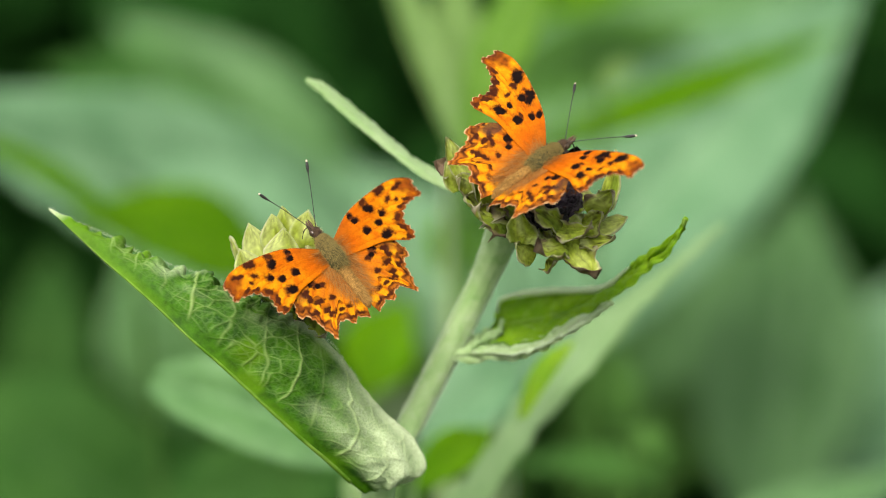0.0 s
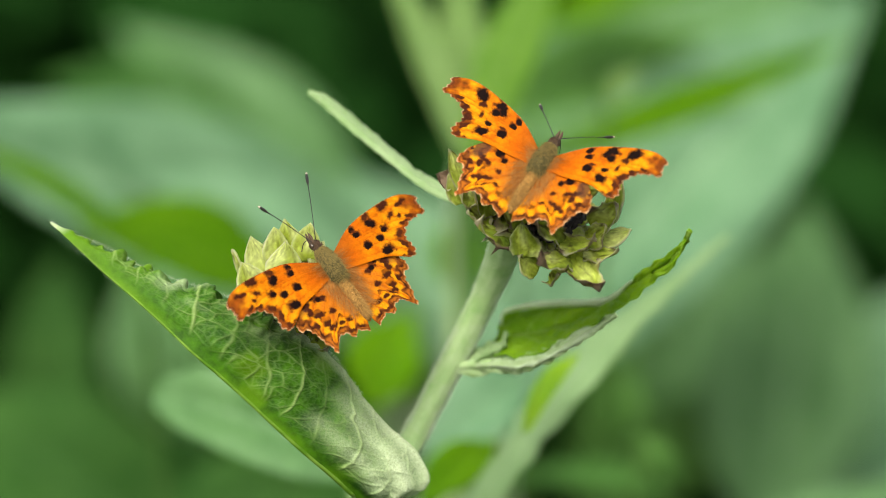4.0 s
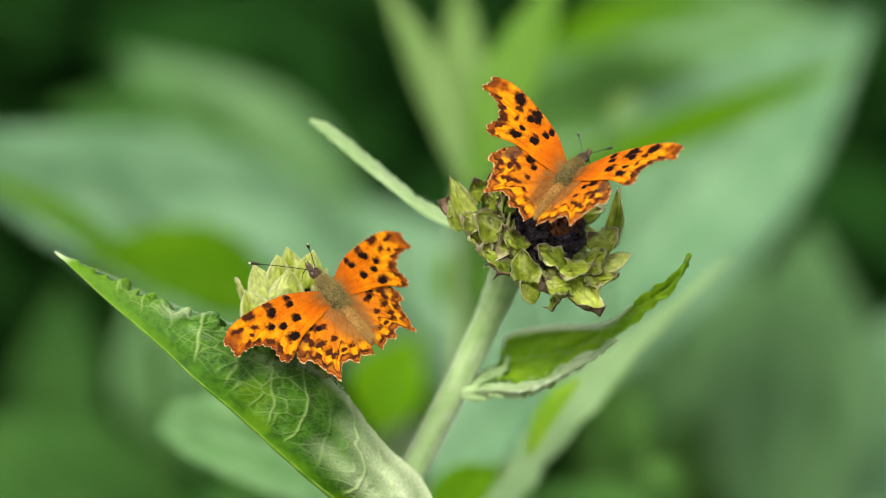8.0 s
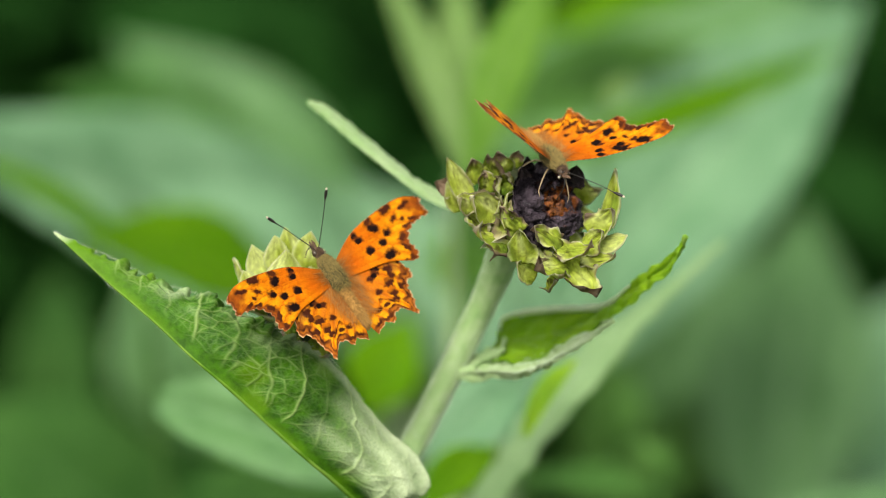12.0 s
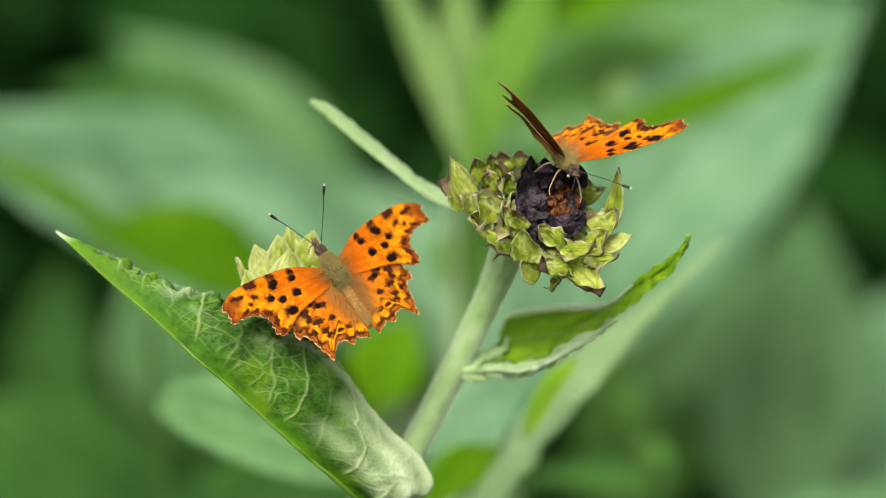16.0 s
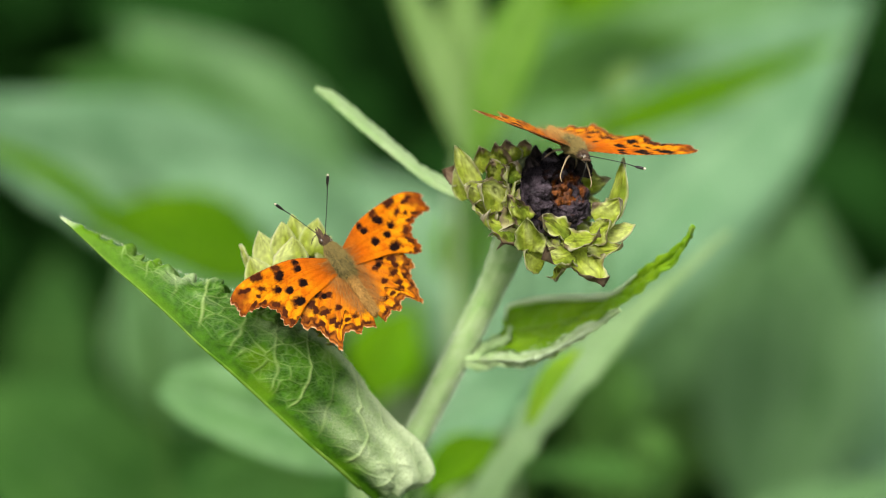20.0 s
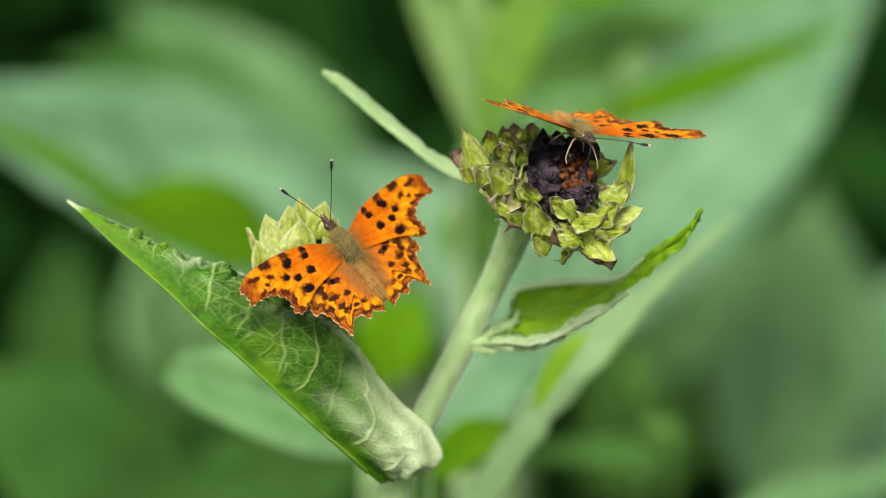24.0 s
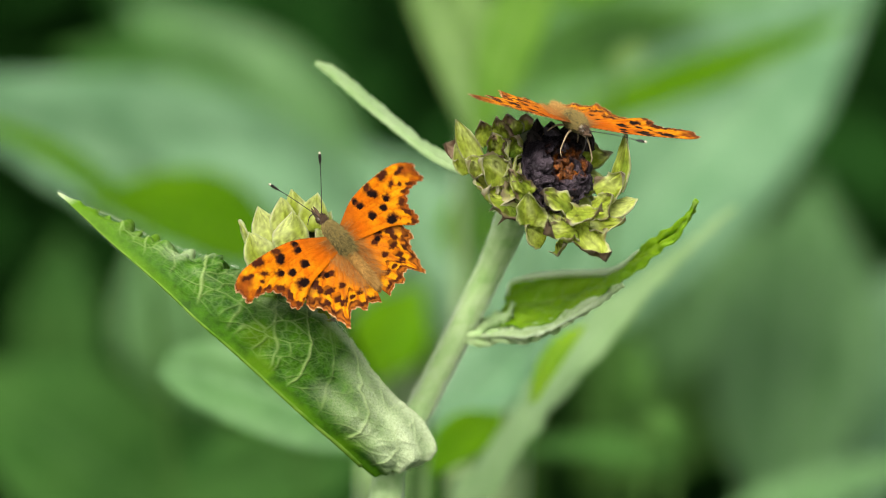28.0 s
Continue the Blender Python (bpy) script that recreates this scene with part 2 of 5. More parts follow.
# near black: the butterfly's shade on the head is put into these petals
DISC_BLACK = plain_material("shade_black_withered_petals", (0.004, 0.003, 0.003), (0.025, 0.016, 0.014), 900.0, 0.6, 0.0005, specular=0.2)
DISC_RUST = plain_material("rusty_florets", (0.006, 0.003, 0.003), (0.3, 0.085, 0.006), 450.0, 0.7, 0.0004)
WING = painted_material("wing_scales", 0.75, 0.23, 2600.0)
FUR_OLIVE = fur_material("olive_fur", (0.04, 0.035, 0.009), (0.36, 0.26, 0.08))
FUR_WING = fur_material("wing_fur", (0.13, 0.045, 0.006), (0.48, 0.22, 0.05))
FUR_TAWNY = fur_material("tawny_fur", (0.14, 0.07, 0.014), (0.58, 0.33, 0.09))
THORAX = plain_material("olive_thorax", (0.028, 0.027, 0.008), (0.11, 0.09, 0.03), 1500.0, 0.8, 0.0002, specular=0.15)
ABDOMEN = plain_material("tawny_abdomen", (0.13, 0.065, 0.014), (0.36, 0.19, 0.045), 1800.0, 0.8, 0.0002, specular=0.15)
BODY_BROWN = plain_material("brown_body", (0.04, 0.022, 0.011), (0.12, 0.068, 0.034), 1200.0, 0.8, 0.0002)
ANTENNA = plain_material("dark_antenna", (0.006, 0.005, 0.004), (0.025, 0.02, 0.015), 2500.0, 0.5)
CLUB_TIP = plain_material("pale_club_tip", (0.5, 0.42, 0.3), (0.6, 0.5, 0.35), 2500.0, 0.5)
EYE = plain_material("compound_eye", (0.03, 0.02, 0.012), (0.06, 0.04, 0.022), 4000.0, 0.25)
LEG = plain_material("tan_leg", (0.2, 0.14, 0.07), (0.32, 0.24, 0.13), 1500.0, 0.6)
SOIL = plain_material("dark_undergrowth_soil", (0.008, 0.02, 0.006), (0.02, 0.045, 0.012), 3.0, 0.9, specular=0.0)

# ---- building helpers ----


def link_mesh(name, data, material, parent, label="", smooth=True):
    ob = new(name, data)
    if not data.materials:
        data.materials.append(material)
        if smooth:
            for p in data.polygons:
                p.use_smooth = True
    ob.parent = parent
    if label:
        tagged(ob, label)
    return ob


def mesh_of(name, verts, faces):
    data = bpy.data.meshes.new(name)
    data.from_pydata([tuple(v) for v in verts], [], [tuple(f) for f in faces])
    data.update()
    return data


def spline(points, count):
    """An even Catmull-Rom curve through the points."""
    p = np.array(points, float)
    p = np.vstack([2 * p[0] - p[1], p, 2 * p[-1] - p[-2]])
    length = np.concatenate([[0], np.cumsum(np.linalg.norm(np.diff(p[1:-1], axis=0), axis=1))])
    u = np.interp(np.linspace(0, length[-1], count), length, np.arange(len(length)))
    i = np.minimum(u.astype(int), len(length) - 2)
    f = (u - i)[:, None]
    a, b, c, d = p[i], p[i + 1], p[i + 2], p[i + 3]
    return 0.5 * (2 * b + (c - a) * f + (2 * a - 5 * b + 4 * c - d) * f * f + (3 * b - a - 3 * c + d) * f ** 3)


def grid_faces(rows, cols, flip=False):
    out = []
    for i in range(rows - 1):
        for j in range(cols - 1):
            a = i * cols + j
            q = (a, a + 1, a + cols + 1, a + cols)
            out.append(q[::-1] if flip else q)
    return out


def unit(v):
    n = np.linalg.norm(v, axis=-1, keepdims=True)
    return v / np.maximum(n, 1e-9)


def wobble(points, scale, seed=0.0):
    return np.array([noise.noise(Vector((p[0] * scale + seed, p[1] * scale, p[2] * scale + seed * 0.37))) for p in points])


def grain(p, scale, seed=0):
    """Smooth noise from -1 to 1 at many points at once."""
    table = np.random.default_rng(97 + int(seed * 10)).uniform(-1, 1, 4096)
    q = np.asarray(p, float) * scale + 400.0
    i = np.floor(q).astype(np.int64)
    f = q - i
    f = f * f * (3 - 2 * f)
    out = np.zeros(q.shape[:-1])
    for a in (0, 1):
        for b in (0, 1):
            for c in (0, 1):
                k = ((i[..., 0] + a) * 73856093 ^ (i[..., 1] + b) * 19349663 ^ (i[..., 2] + c) * 83492791) & 4095
                out += table[k] * np.where(a, f[..., 0], 1 - f[..., 0]) * np.where(b, f[..., 1], 1 - f[..., 1]) * np.where(c, f[..., 2], 1 - f[..., 2])
    return out


def cell_edges(x, y, size, seed):
    """How far each point lies from the walls of irregular cells of about the size given."""
    rng = np.random.default_rng(seed)
    table = rng.uniform(0.08, 0.92, (4096, 2))
    u, v = np.ravel(x) / size + 200.0, np.ravel(y) / size + 200.0
    i, j = np.floor(u).astype(np.int64), np.floor(v).astype(np.int64)
    best = np.full((2, u.size), 9.0)
    for a in (-1, 0, 1):
        for b in (-1, 0, 1):
            t = table[((i + a) * 73856093 ^ (j + b) * 19349663) & 4095]
            d = np.hypot(i + a + t[:, 0] - u, j + b + t[:, 1] - v)
            low = np.minimum(d, best[0])
            best[1] = np.minimum(best[1], np.maximum(d, best[0]))
            best[0] = low
    return ((best[1] - best[0]) * 0.5 * size).reshape(np.shape(x))


def add_paint(data, colours):
    """Stores the pigments, one colour a vertex, as the layer 'paint'."""
    full = np.ones((len(colours), 4))
    full[:, :3] = colours
    data.color_attributes.new("paint", "FLOAT_COLOR", "POINT").data.foreach_set("color", full.astype(np.float32).ravel())


def add_uv(data, s, t):
    layer = data.uv_layers.new(name="leaf")
    loops = np.empty(len(data.loops), np.int32)
    data.loops.foreach_get("vertex_index", loops)
    layer.data.foreach_set("uv", np.stack([s[loops], t[loops]], 1).astype(np.float32).ravel())


def blade(name, parent, material, mid, left, right, bulge=(1.0, 1.0), quilt=0.35, ruffle=0.6, thick=0.35, rows=70, cols=13, laterals=11.0, label="", frill=0.0):
    """A leaf blade lofted from its midrib to its two margins (curves in millimetres, base to tip), quilted between its veins."""
    m, a, b = spline(mid, rows), spline(left, rows), spline(right, rows)
    w = np.linspace(-1, 1, 2 * cols - 1)
    s = np.linspace(0, 1, rows)
    p = np.empty((rows, len(w), 3))
    for j, x in enumerate(w):
        edge, k = (a, bulge[0]) if x < 0 else (b, bulge[1])
        out = edge - m
        along = np.gradient(m, axis=0)
        n = unit(np.cross(along, out)) * (1 if x < 0 else -1)
        n[0], n[-1] = n[1], n[-2]
        p[:, j] = m + out * abs(x) + n * (k * np.sin(np.pi * abs(x)) * np.sin(np.pi * np.clip(s, 0.03, 0.97)) ** 0.5)[:, None]
    du, dv = np.gradient(p, axis=0), np.gradient(p, axis=1)
    nrm = unit(np.cross(du, dv))
    S, W = np.meshgrid(s, w, indexing="ij")
    phase = S * laterals - 1.6 * np.abs(W) ** 1.4
    cell = np.abs(np.sin(np.pi * phase)) ** 0.7 * np.minimum(1, np.abs(W) * 3) * np.sin(np.pi * np.clip(S, 0, 1)) ** 0.5
    flat = p.reshape(-1, 3)
    rough = wobble(flat, 0.45, len(name) * 1.3).reshape(S.shape)
    wave = wobble(flat, 0.16, 7.1).reshape(S.shape) * np.abs(W) ** 2 * ruffle * 2.2
    p = p + nrm * (quilt * (cell - 0.4) + quilt * 1.1 * rough + wave)[..., None]
    groove = np.exp(-(W / 0.06) ** 2) * 0.5
    p = p - nrm * groove[..., None]
    if frill:
        lip = np.clip((np.abs(W) - 0.5) * 2.5, 0, 1) * np.sin(np.pi * np.clip(S * 1.02, 0, 1)) ** 0.6
        p = p + nrm * (frill * lip * wobble(flat, 0.5, 21.0).reshape(S.shape) * 2)[..., None]
        p = p + unit(dv) * (np.sign(W) * frill * lip * wobble(flat, 0.62, 4.4).reshape(S.shape) * 1.2)[..., None]
    size = S.shape[1]
    data = mesh_of(name, p.reshape(-1, 3) * MM, grid_faces(rows, size))
    add_uv(data, S.ravel(), W.ravel())
    ob = link_mesh(name, data, material, parent, label)
    solid = ob.modifiers.new("thickness", "SOLIDIFY")
    solid.thickness, solid.offset = thick * MM, 0
    return ob


def tube(name, parent, material, points, radii, sides=14, label="", lumps=0.0, ends=True, ridges=0):
    c = spline(points, max(8, 6 * len(points)))
    r = np.interp(np.linspace(0, 1, len(c)), np.linspace(0, 1, len(radii)), radii)
    along = unit(np.gradient(c, axis=0))
    ref = np.array([0.3, 0.2, 0.93])
    x = unit(np.cross(along, ref))
    y = np.cross(along, x)
    ang = np.linspace(0, 2 * np.pi, sides, endpoint=False)
    v = c[:, None] + (x[:, None] * np.cos(ang)[None, :, None] + y[:, None] * np.sin(ang)[None, :, None]) * r[:, None, None]
    if ridges:
        k = 1 + 0.018 * np.cos(ridges * ang)[None, :] * np.ones((len(c), 1))
        v = c[:, None] + (v - c[:, None]) * k[..., None]
    if lumps:
        flat = v.reshape(-1, 3)
        k = (1 + lumps * wobble(flat, 0.5, 3.3)).reshape(v.shape[:2])
        v = c[:, None] + (v - c[:, None]) * k[..., None]
    faces = []
    for i in range(len(c) - 1):
        for j in range(sides):
            k = (j + 1) % sides
            faces.append((i * sides + j, i * sides + k, (i + 1) * sides + k, (i + 1) * sides + j))
    if ends:
        faces.append(tuple(range(sides))[::-1])
        faces.append(tuple((len(c) - 1) * sides + j for j in range(sides)))
    return link_mesh(name, mesh_of(name, v.reshape(-1, 3) * MM, faces), material, parent, label)


def hairs(name, parent, material, roots, ways, length, width, seed, label="", droop=0.3):
    """Fine hairs, each a thin three-sided blade, in one mesh."""
    rng = np.random.default_rng(seed)
    verts, faces = [], []
    for p, d in zip(roots, ways):
        d = unit(np.array(d) + rng.normal(0, 0.22, 3))
        l = length * rng.uniform(0.5, 1.3)
        side = unit(np.cross(d, rng.normal(0, 1, 3))) * width
        up = np.cross(d, side)
        bend = rng.normal(0, droop * 0.4, 3) * l
        k = len(verts)
        verts += [p - side, p + side * 0.5 + up, p + side * 0.5 - up, p + d * l * 0.55 + side * 0.5 + bend * 0.3, p + d * l * 0.55 - side * 0.5 + bend * 0.3, p + d * l + bend]
        faces += [(k, k + 1, k + 3, k + 4), (k + 1, k + 2, k + 3), (k + 2, k, k + 4, k + 3), (k + 4, k + 3, k + 5)]
    ob = link_mesh(name, mesh_of(name, np.array(verts) * MM, faces), material, parent, label, smooth=False)
    return tagged(ob, kind="stuff")


def thing(name, label, category, m=None, group=""):
    ob = tagged(new(name), label, category, group)
    ob.empty_display_size = 0.01
    ob.matrix_world = LEAN if m is None else m
    return ob


# ---- the ground and the far undergrowth ----
ground = mesh_of("ground", [(-60, -60, 0), (60, -60, 0), (60, 60, 0), (-60, 60, 0)], [(0, 1, 2, 3)])
tagged(link_mesh("ground", ground, SOIL, None), "dark mossy ground under the plants", "ground", kind="structure")


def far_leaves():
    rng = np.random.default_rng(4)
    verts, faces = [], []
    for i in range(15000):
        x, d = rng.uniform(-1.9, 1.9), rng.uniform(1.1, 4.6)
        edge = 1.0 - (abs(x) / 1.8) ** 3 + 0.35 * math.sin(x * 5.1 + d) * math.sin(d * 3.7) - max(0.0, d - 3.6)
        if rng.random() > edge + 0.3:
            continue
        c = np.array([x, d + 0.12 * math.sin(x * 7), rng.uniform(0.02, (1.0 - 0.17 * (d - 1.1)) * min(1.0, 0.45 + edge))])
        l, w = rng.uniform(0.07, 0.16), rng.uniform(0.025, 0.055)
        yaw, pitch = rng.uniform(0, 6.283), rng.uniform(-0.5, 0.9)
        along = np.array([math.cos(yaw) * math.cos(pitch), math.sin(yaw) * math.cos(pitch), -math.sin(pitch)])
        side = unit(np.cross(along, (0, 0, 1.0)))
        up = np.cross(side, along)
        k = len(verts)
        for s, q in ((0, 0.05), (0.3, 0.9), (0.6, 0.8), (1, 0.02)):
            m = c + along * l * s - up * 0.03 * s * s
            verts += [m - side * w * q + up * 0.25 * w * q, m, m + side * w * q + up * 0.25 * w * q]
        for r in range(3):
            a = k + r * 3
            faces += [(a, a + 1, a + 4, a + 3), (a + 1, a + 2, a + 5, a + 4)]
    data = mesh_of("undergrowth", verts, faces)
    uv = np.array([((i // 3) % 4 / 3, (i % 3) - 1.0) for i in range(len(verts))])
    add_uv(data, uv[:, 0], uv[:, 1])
    tagged(link_mesh("undergrowth", data, BG_GAP_SHADE, None), "dense undergrowth leaves, coloured near black for the shade of the gaps", "undergrowth", kind="stuff")


far_leaves()

# ---- background plants, out of focus ----


def broad_leaf(parent, base, tip, width, face, sag, material, label="", blunt=0.0):
    """A broad leaf from base to tip (millimetres), facing the way given; blunt rounds off its pointed tip."""
    base, tip, face = np.array(base, float), np.array(tip, float), unit(np.array(face, float))
    FEET.setdefault(parent.name, []).append(base)
    along = tip - base
    side = unit(np.cross(along, face))
    up = np.cross(side, unit(along))
    s = np.linspace(0, 1, 7)
    prof = np.array([0.12, 0.62, 0.95, 1.0, 0.82 + 0.16 * blunt, 0.45 + 0.5 * blunt, 0.02 + 0.5 * blunt])
    mid = base + along * s[:, None] + up * (sag * np.sin(np.pi * s))[:, None]
    lift = up * (0.22 * width * prof)[:, None]
    left = mid - side * (width / 2 * prof)[:, None] + lift
    right = mid + side * (width / 2 * prof)[:, None] + lift
    return blade("leaf", parent, material, mid, left, right, bulge=(width * 0.05, width * 0.05), quilt=width * 0.012, ruffle=width * 0.02, thick=0.5, rows=30, cols=8, label=label)


FEET = {}


def to_ground(p):
    """The place on the ground straight under a place given along the plant's axes."""
    drop = spot(*p).z / MM
    return (p[0], p[1] - drop * math.sin(radians(75)), p[2] - drop * math.cos(radians(75)))


def stalk(parent, points, radius):
    """A stem that goes down to the ground, with a stalk for each leaf of its plant."""
    points = [*points, to_ground(points[-1])]
    tube("stem", parent, STEM, points, (radius, radius * 0.8, radius, radius * 1.2), 10)
    low = np.array(points[-1]) * 0.35 + np.array(points[-2]) * 0.65
    for base in FEET[parent.name]:
        if np.linalg.norm(base - np.array(points[0])) > 12:
            knee = base * 0.75 + low * 0.25 + np.array([0, -60.0, -16.0])
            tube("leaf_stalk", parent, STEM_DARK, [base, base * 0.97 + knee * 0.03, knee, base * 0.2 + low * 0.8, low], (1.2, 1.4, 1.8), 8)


def background():
    near = (0.0, 0.5, 1.0)
    g = "neighbouring tall herbs"
    a = thing("tall_herb", "tall herb with broad blue-green leaves, blurred behind the butterflies", "plant", group=g)
    broad_leaf(a, (-5.4, -33.4, -630), (-201.0, 55.3, -504), 76, near, 8, BG_BLUE)
    broad_leaf(a, (-36.0, 5.3, -798), (-146.2, 102.9, -798), 57, near, 8, BG_MID)
    broad_leaf(a, (-97.0, 3.0, -330), (-156.0, 38.0, -330), 12, (0, 0.9, 0.5), 3, BG_BAND)
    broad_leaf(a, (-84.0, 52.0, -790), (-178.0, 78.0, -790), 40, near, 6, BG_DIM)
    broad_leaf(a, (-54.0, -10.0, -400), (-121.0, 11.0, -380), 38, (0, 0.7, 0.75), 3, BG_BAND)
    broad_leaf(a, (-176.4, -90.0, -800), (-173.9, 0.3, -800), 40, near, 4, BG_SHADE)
    broad_leaf(a, (-104.8, -75.6, -714), (-128.6, 5.0, -714), 56, near, 8, BG_MID)
    broad_leaf(a, (34.6, -61.4, -714), (-47.3, 36.8, -756), 56, near, 6, BG_BLUE)
    broad_leaf(a, (-30.7, -8.3, -560), (-120.5, 31.7, -540), 36, (0, 0.8, 0.7), 3, BG_BLUE)
    stalk(a, [(-9.9, -26.8, -640), (-22.4, -109.6, -724), (-22.4, -610.8, -724)], 7.5)
    b = thing("tall_herb", "tall herb with a broad pale leaf folded along its rib, blurred", "plant", group=g)
    broad_leaf(b, (5.3, -61.1, -504), (166.0, 105.5, -630), 76, near, 8, BG_BLUE)
    broad_leaf(b, (24.0, 30.0, -400), (141.0, 76.0, -450), 19, (0, 0.8, 0.65), -3, BG_BAND)
    broad_leaf(b, (30.0, 84.0, -540), (110.0, 106.0, -540), 20, (0, 0.7, 0.75), 3, BG_BAND)
    broad_leaf(b, (130.0, -126.0, -693), (154.5, 24.0, -756), 72, near, 8, BG_MID)
    broad_leaf(b, (160.0, -139.9, -798), (201.7, -12.8, -798), 70, near, 8, BG_BLUE)
    broad_leaf(b, (56.0, -110.0, -800), (150.0, -16.0, -800), 80, near, 6, BG_PART_SHADE)
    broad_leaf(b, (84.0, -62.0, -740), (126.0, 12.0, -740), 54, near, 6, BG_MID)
    broad_leaf(b, (16.2, 53.5, -560), (102.2, 85.7, -600), 34, near, 4, BG_PART_SHADE)
    broad_leaf(b, (31.8, 86.7, -693), (162.7, 105.5, -693), 48, near, 6, BG_MID)
    broad_leaf(b, (51.0, 50.1, -360), (61.2, 62.1, -380), 8, near, 1, LEAF_LIME)
    broad_leaf(b, (15.2, 42.1, -660.0), (74.8, 77.1, -660.0), 34, near, 4, BG_MID)
    stalk(b, [(15.6, -65.6, -514), (16.1, -118.7, -556), (16.1, -543.4, -556)], 7.5)
    c = thing("flowering_shoot", "lime green shoot with narrow upright leaves, blurred", "plant", group=g)
    broad_leaf(c, (4.5, 27.6, -294), (-22.1, 98.0, -336), 13, (0.5, 0.3, 1), 3, LEAF_LIME)
    broad_leaf(c, (7.0, 27.6, -294), (36.0, 98.0, -315), 19, (-0.4, 0.3, 1), 3, BG_LIME)
    broad_leaf(c, (5.4, 24.6, -315), (3.0, 101.7, -378), 15, (0, 0.3, 1), 3, LEAF_LIME)
    broad_leaf(c, (8.9, 28.1, -315), (26.9, 88.7, -378), 14, (0, 0.3, 1), 3, LEAF_LIME)
    stalk(c, [(4.9, 26.6, -326), (2.9, -29.1, -368), (-0.8, -488.9, -420)], 3.8)
    d = thing("low_herb", "low herb with rounded green leaves, blurred near the ground", "plant", group=g)
    broad_leaf(d, (-12.0, -58.0, -175), (-80.0, -36.0, -190), 25, (0.1, 0.3, 1.0), 3, BG_MID, blunt=0.6)
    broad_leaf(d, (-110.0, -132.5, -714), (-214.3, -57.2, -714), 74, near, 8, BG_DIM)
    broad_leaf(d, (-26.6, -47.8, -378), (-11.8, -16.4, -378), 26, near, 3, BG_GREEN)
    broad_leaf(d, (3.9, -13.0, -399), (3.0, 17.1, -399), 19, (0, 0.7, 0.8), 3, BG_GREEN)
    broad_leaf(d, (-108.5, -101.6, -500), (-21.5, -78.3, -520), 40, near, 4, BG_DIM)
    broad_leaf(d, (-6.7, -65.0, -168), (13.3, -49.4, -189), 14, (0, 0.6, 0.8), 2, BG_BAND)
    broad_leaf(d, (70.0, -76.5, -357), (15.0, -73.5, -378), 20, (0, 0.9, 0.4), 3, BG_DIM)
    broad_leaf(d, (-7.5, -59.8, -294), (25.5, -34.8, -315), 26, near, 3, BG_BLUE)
    broad_leaf(d, (60.5, -36.7, -420), (58.8, -62.5, -420), 13, near, 3, BG_PART_SHADE)
    broad_leaf(d, (60.9, -55.0, -330), (71.6, -69.2, -330), 7, near, 2, BG_PART_SHADE)
    broad_leaf(d, (80.0, -104.0, -420), (160.0, -76.0, -420), 16, near, 3, BG_MID)
    stalk(d, [(-23.5, -65.1, -242), (-24.7, -130.0, -294), (-27.5, -488.9, -420)], 4.5)


background()

# ---- the plant that carries the butterflies ----
plant = thing("wild_sunflower_plant", "tall downy green herb with two seed heads and folded leaves", "plant")
tube("stem", plant, STEM, [(16.7, 8.2, -15), (13.9, 4.3, -22), (11.8, -1.2, -28), (7.8, -10.3, -34), (0.3, -25.4, -38), (-7.2, -39.8, -38), (-13.2, -51.3, -32), (-15.2, -59.6, -28), (-16.0, -78.4, -28)], (4.4, 3.8, 3.2, 3.0, 3.0, 3.1, 3.4, 4.3, 4.5), 48, "pale green hairy upright stem", 0.08, ridges=11)
tube("lower_stem", plant, STEM, [(-16.0, -77.2, -28), (-19.1, -180.1, -46), (-23.6, -570.4, -120), to_ground((-23.6, -570.4, -120))], (4.5, 4.6, 5.0, 6.0), 16, "pale green stem down to the ground", 0.08)


def stem_hairs():
    rng = np.random.default_rng(12)
    line = spline([(13.9, 4.3, -22), (11.8, -1.2, -28), (7.8, -10.3, -34), (0.3, -25.4, -38), (-7.2, -39.8, -38), (-13.3, -51.9, -38)], 200)
    along = unit(np.gradient(line, axis=0))
    roots, ways = [], []
    for i in range(9000):
        k = int(rng.integers(200))
        d = unit(np.cross(along[k], rng.normal(0, 1, 3)))
        roots.append(line[k] + d * 2.9)
        ways.append(d + along[k] * rng.normal(0, 0.4))
    hairs("stem_hairs", plant, HAIR_PALE, roots, ways, 1.1, 0.02, 13)


stem_hairs()
KEEL = [(-17.9, -55.2, -16), (-20.8, -52.5, -13), (-25.8, -47.5, -8), (-31.9, -41.9, -3), (-37.9, -36.2, 0), (-43.9, -30.4, 2), (-50.0, -24.7, 4), (-56.1, -19.4, 5), (-62.4, -13.4, 4), (-68.7, -7.8, 3), (-75.1, -2.5, 1), (-81.6, 3.4, -1), (-87.7, 8.8, -3)]
BRIM = [(-12.1, -53.2, -20), (-7.2, -52.5, -20), (-4.0, -50.0, -20), (-4.7, -46.5, -20), (-8.0, -41.7, -19), (-13.0, -37.1, -17), (-17.6, -31.7, -15), (-22.0, -25.8, -12), (-26.9, -19.7, -8), (-37.9, -13.6, -3), (-48.7, -7.5, 0), (-58.3, -4.3, 0), (-66.5, -1.4, -1), (-75.4, 3.3, -2), (-81.8, 5.9, -3), (-87.7, 9.0, -3)]
BACK = [(-14.2, -55.5, -30), (-16.1, -46.7, -34), (-23.9, -33.6, -32), (-36.6, -20.5, -26), (-50.4, -9.8, -19), (-67.0, -3.2, -9), (-87.5, 8.7, -4)]


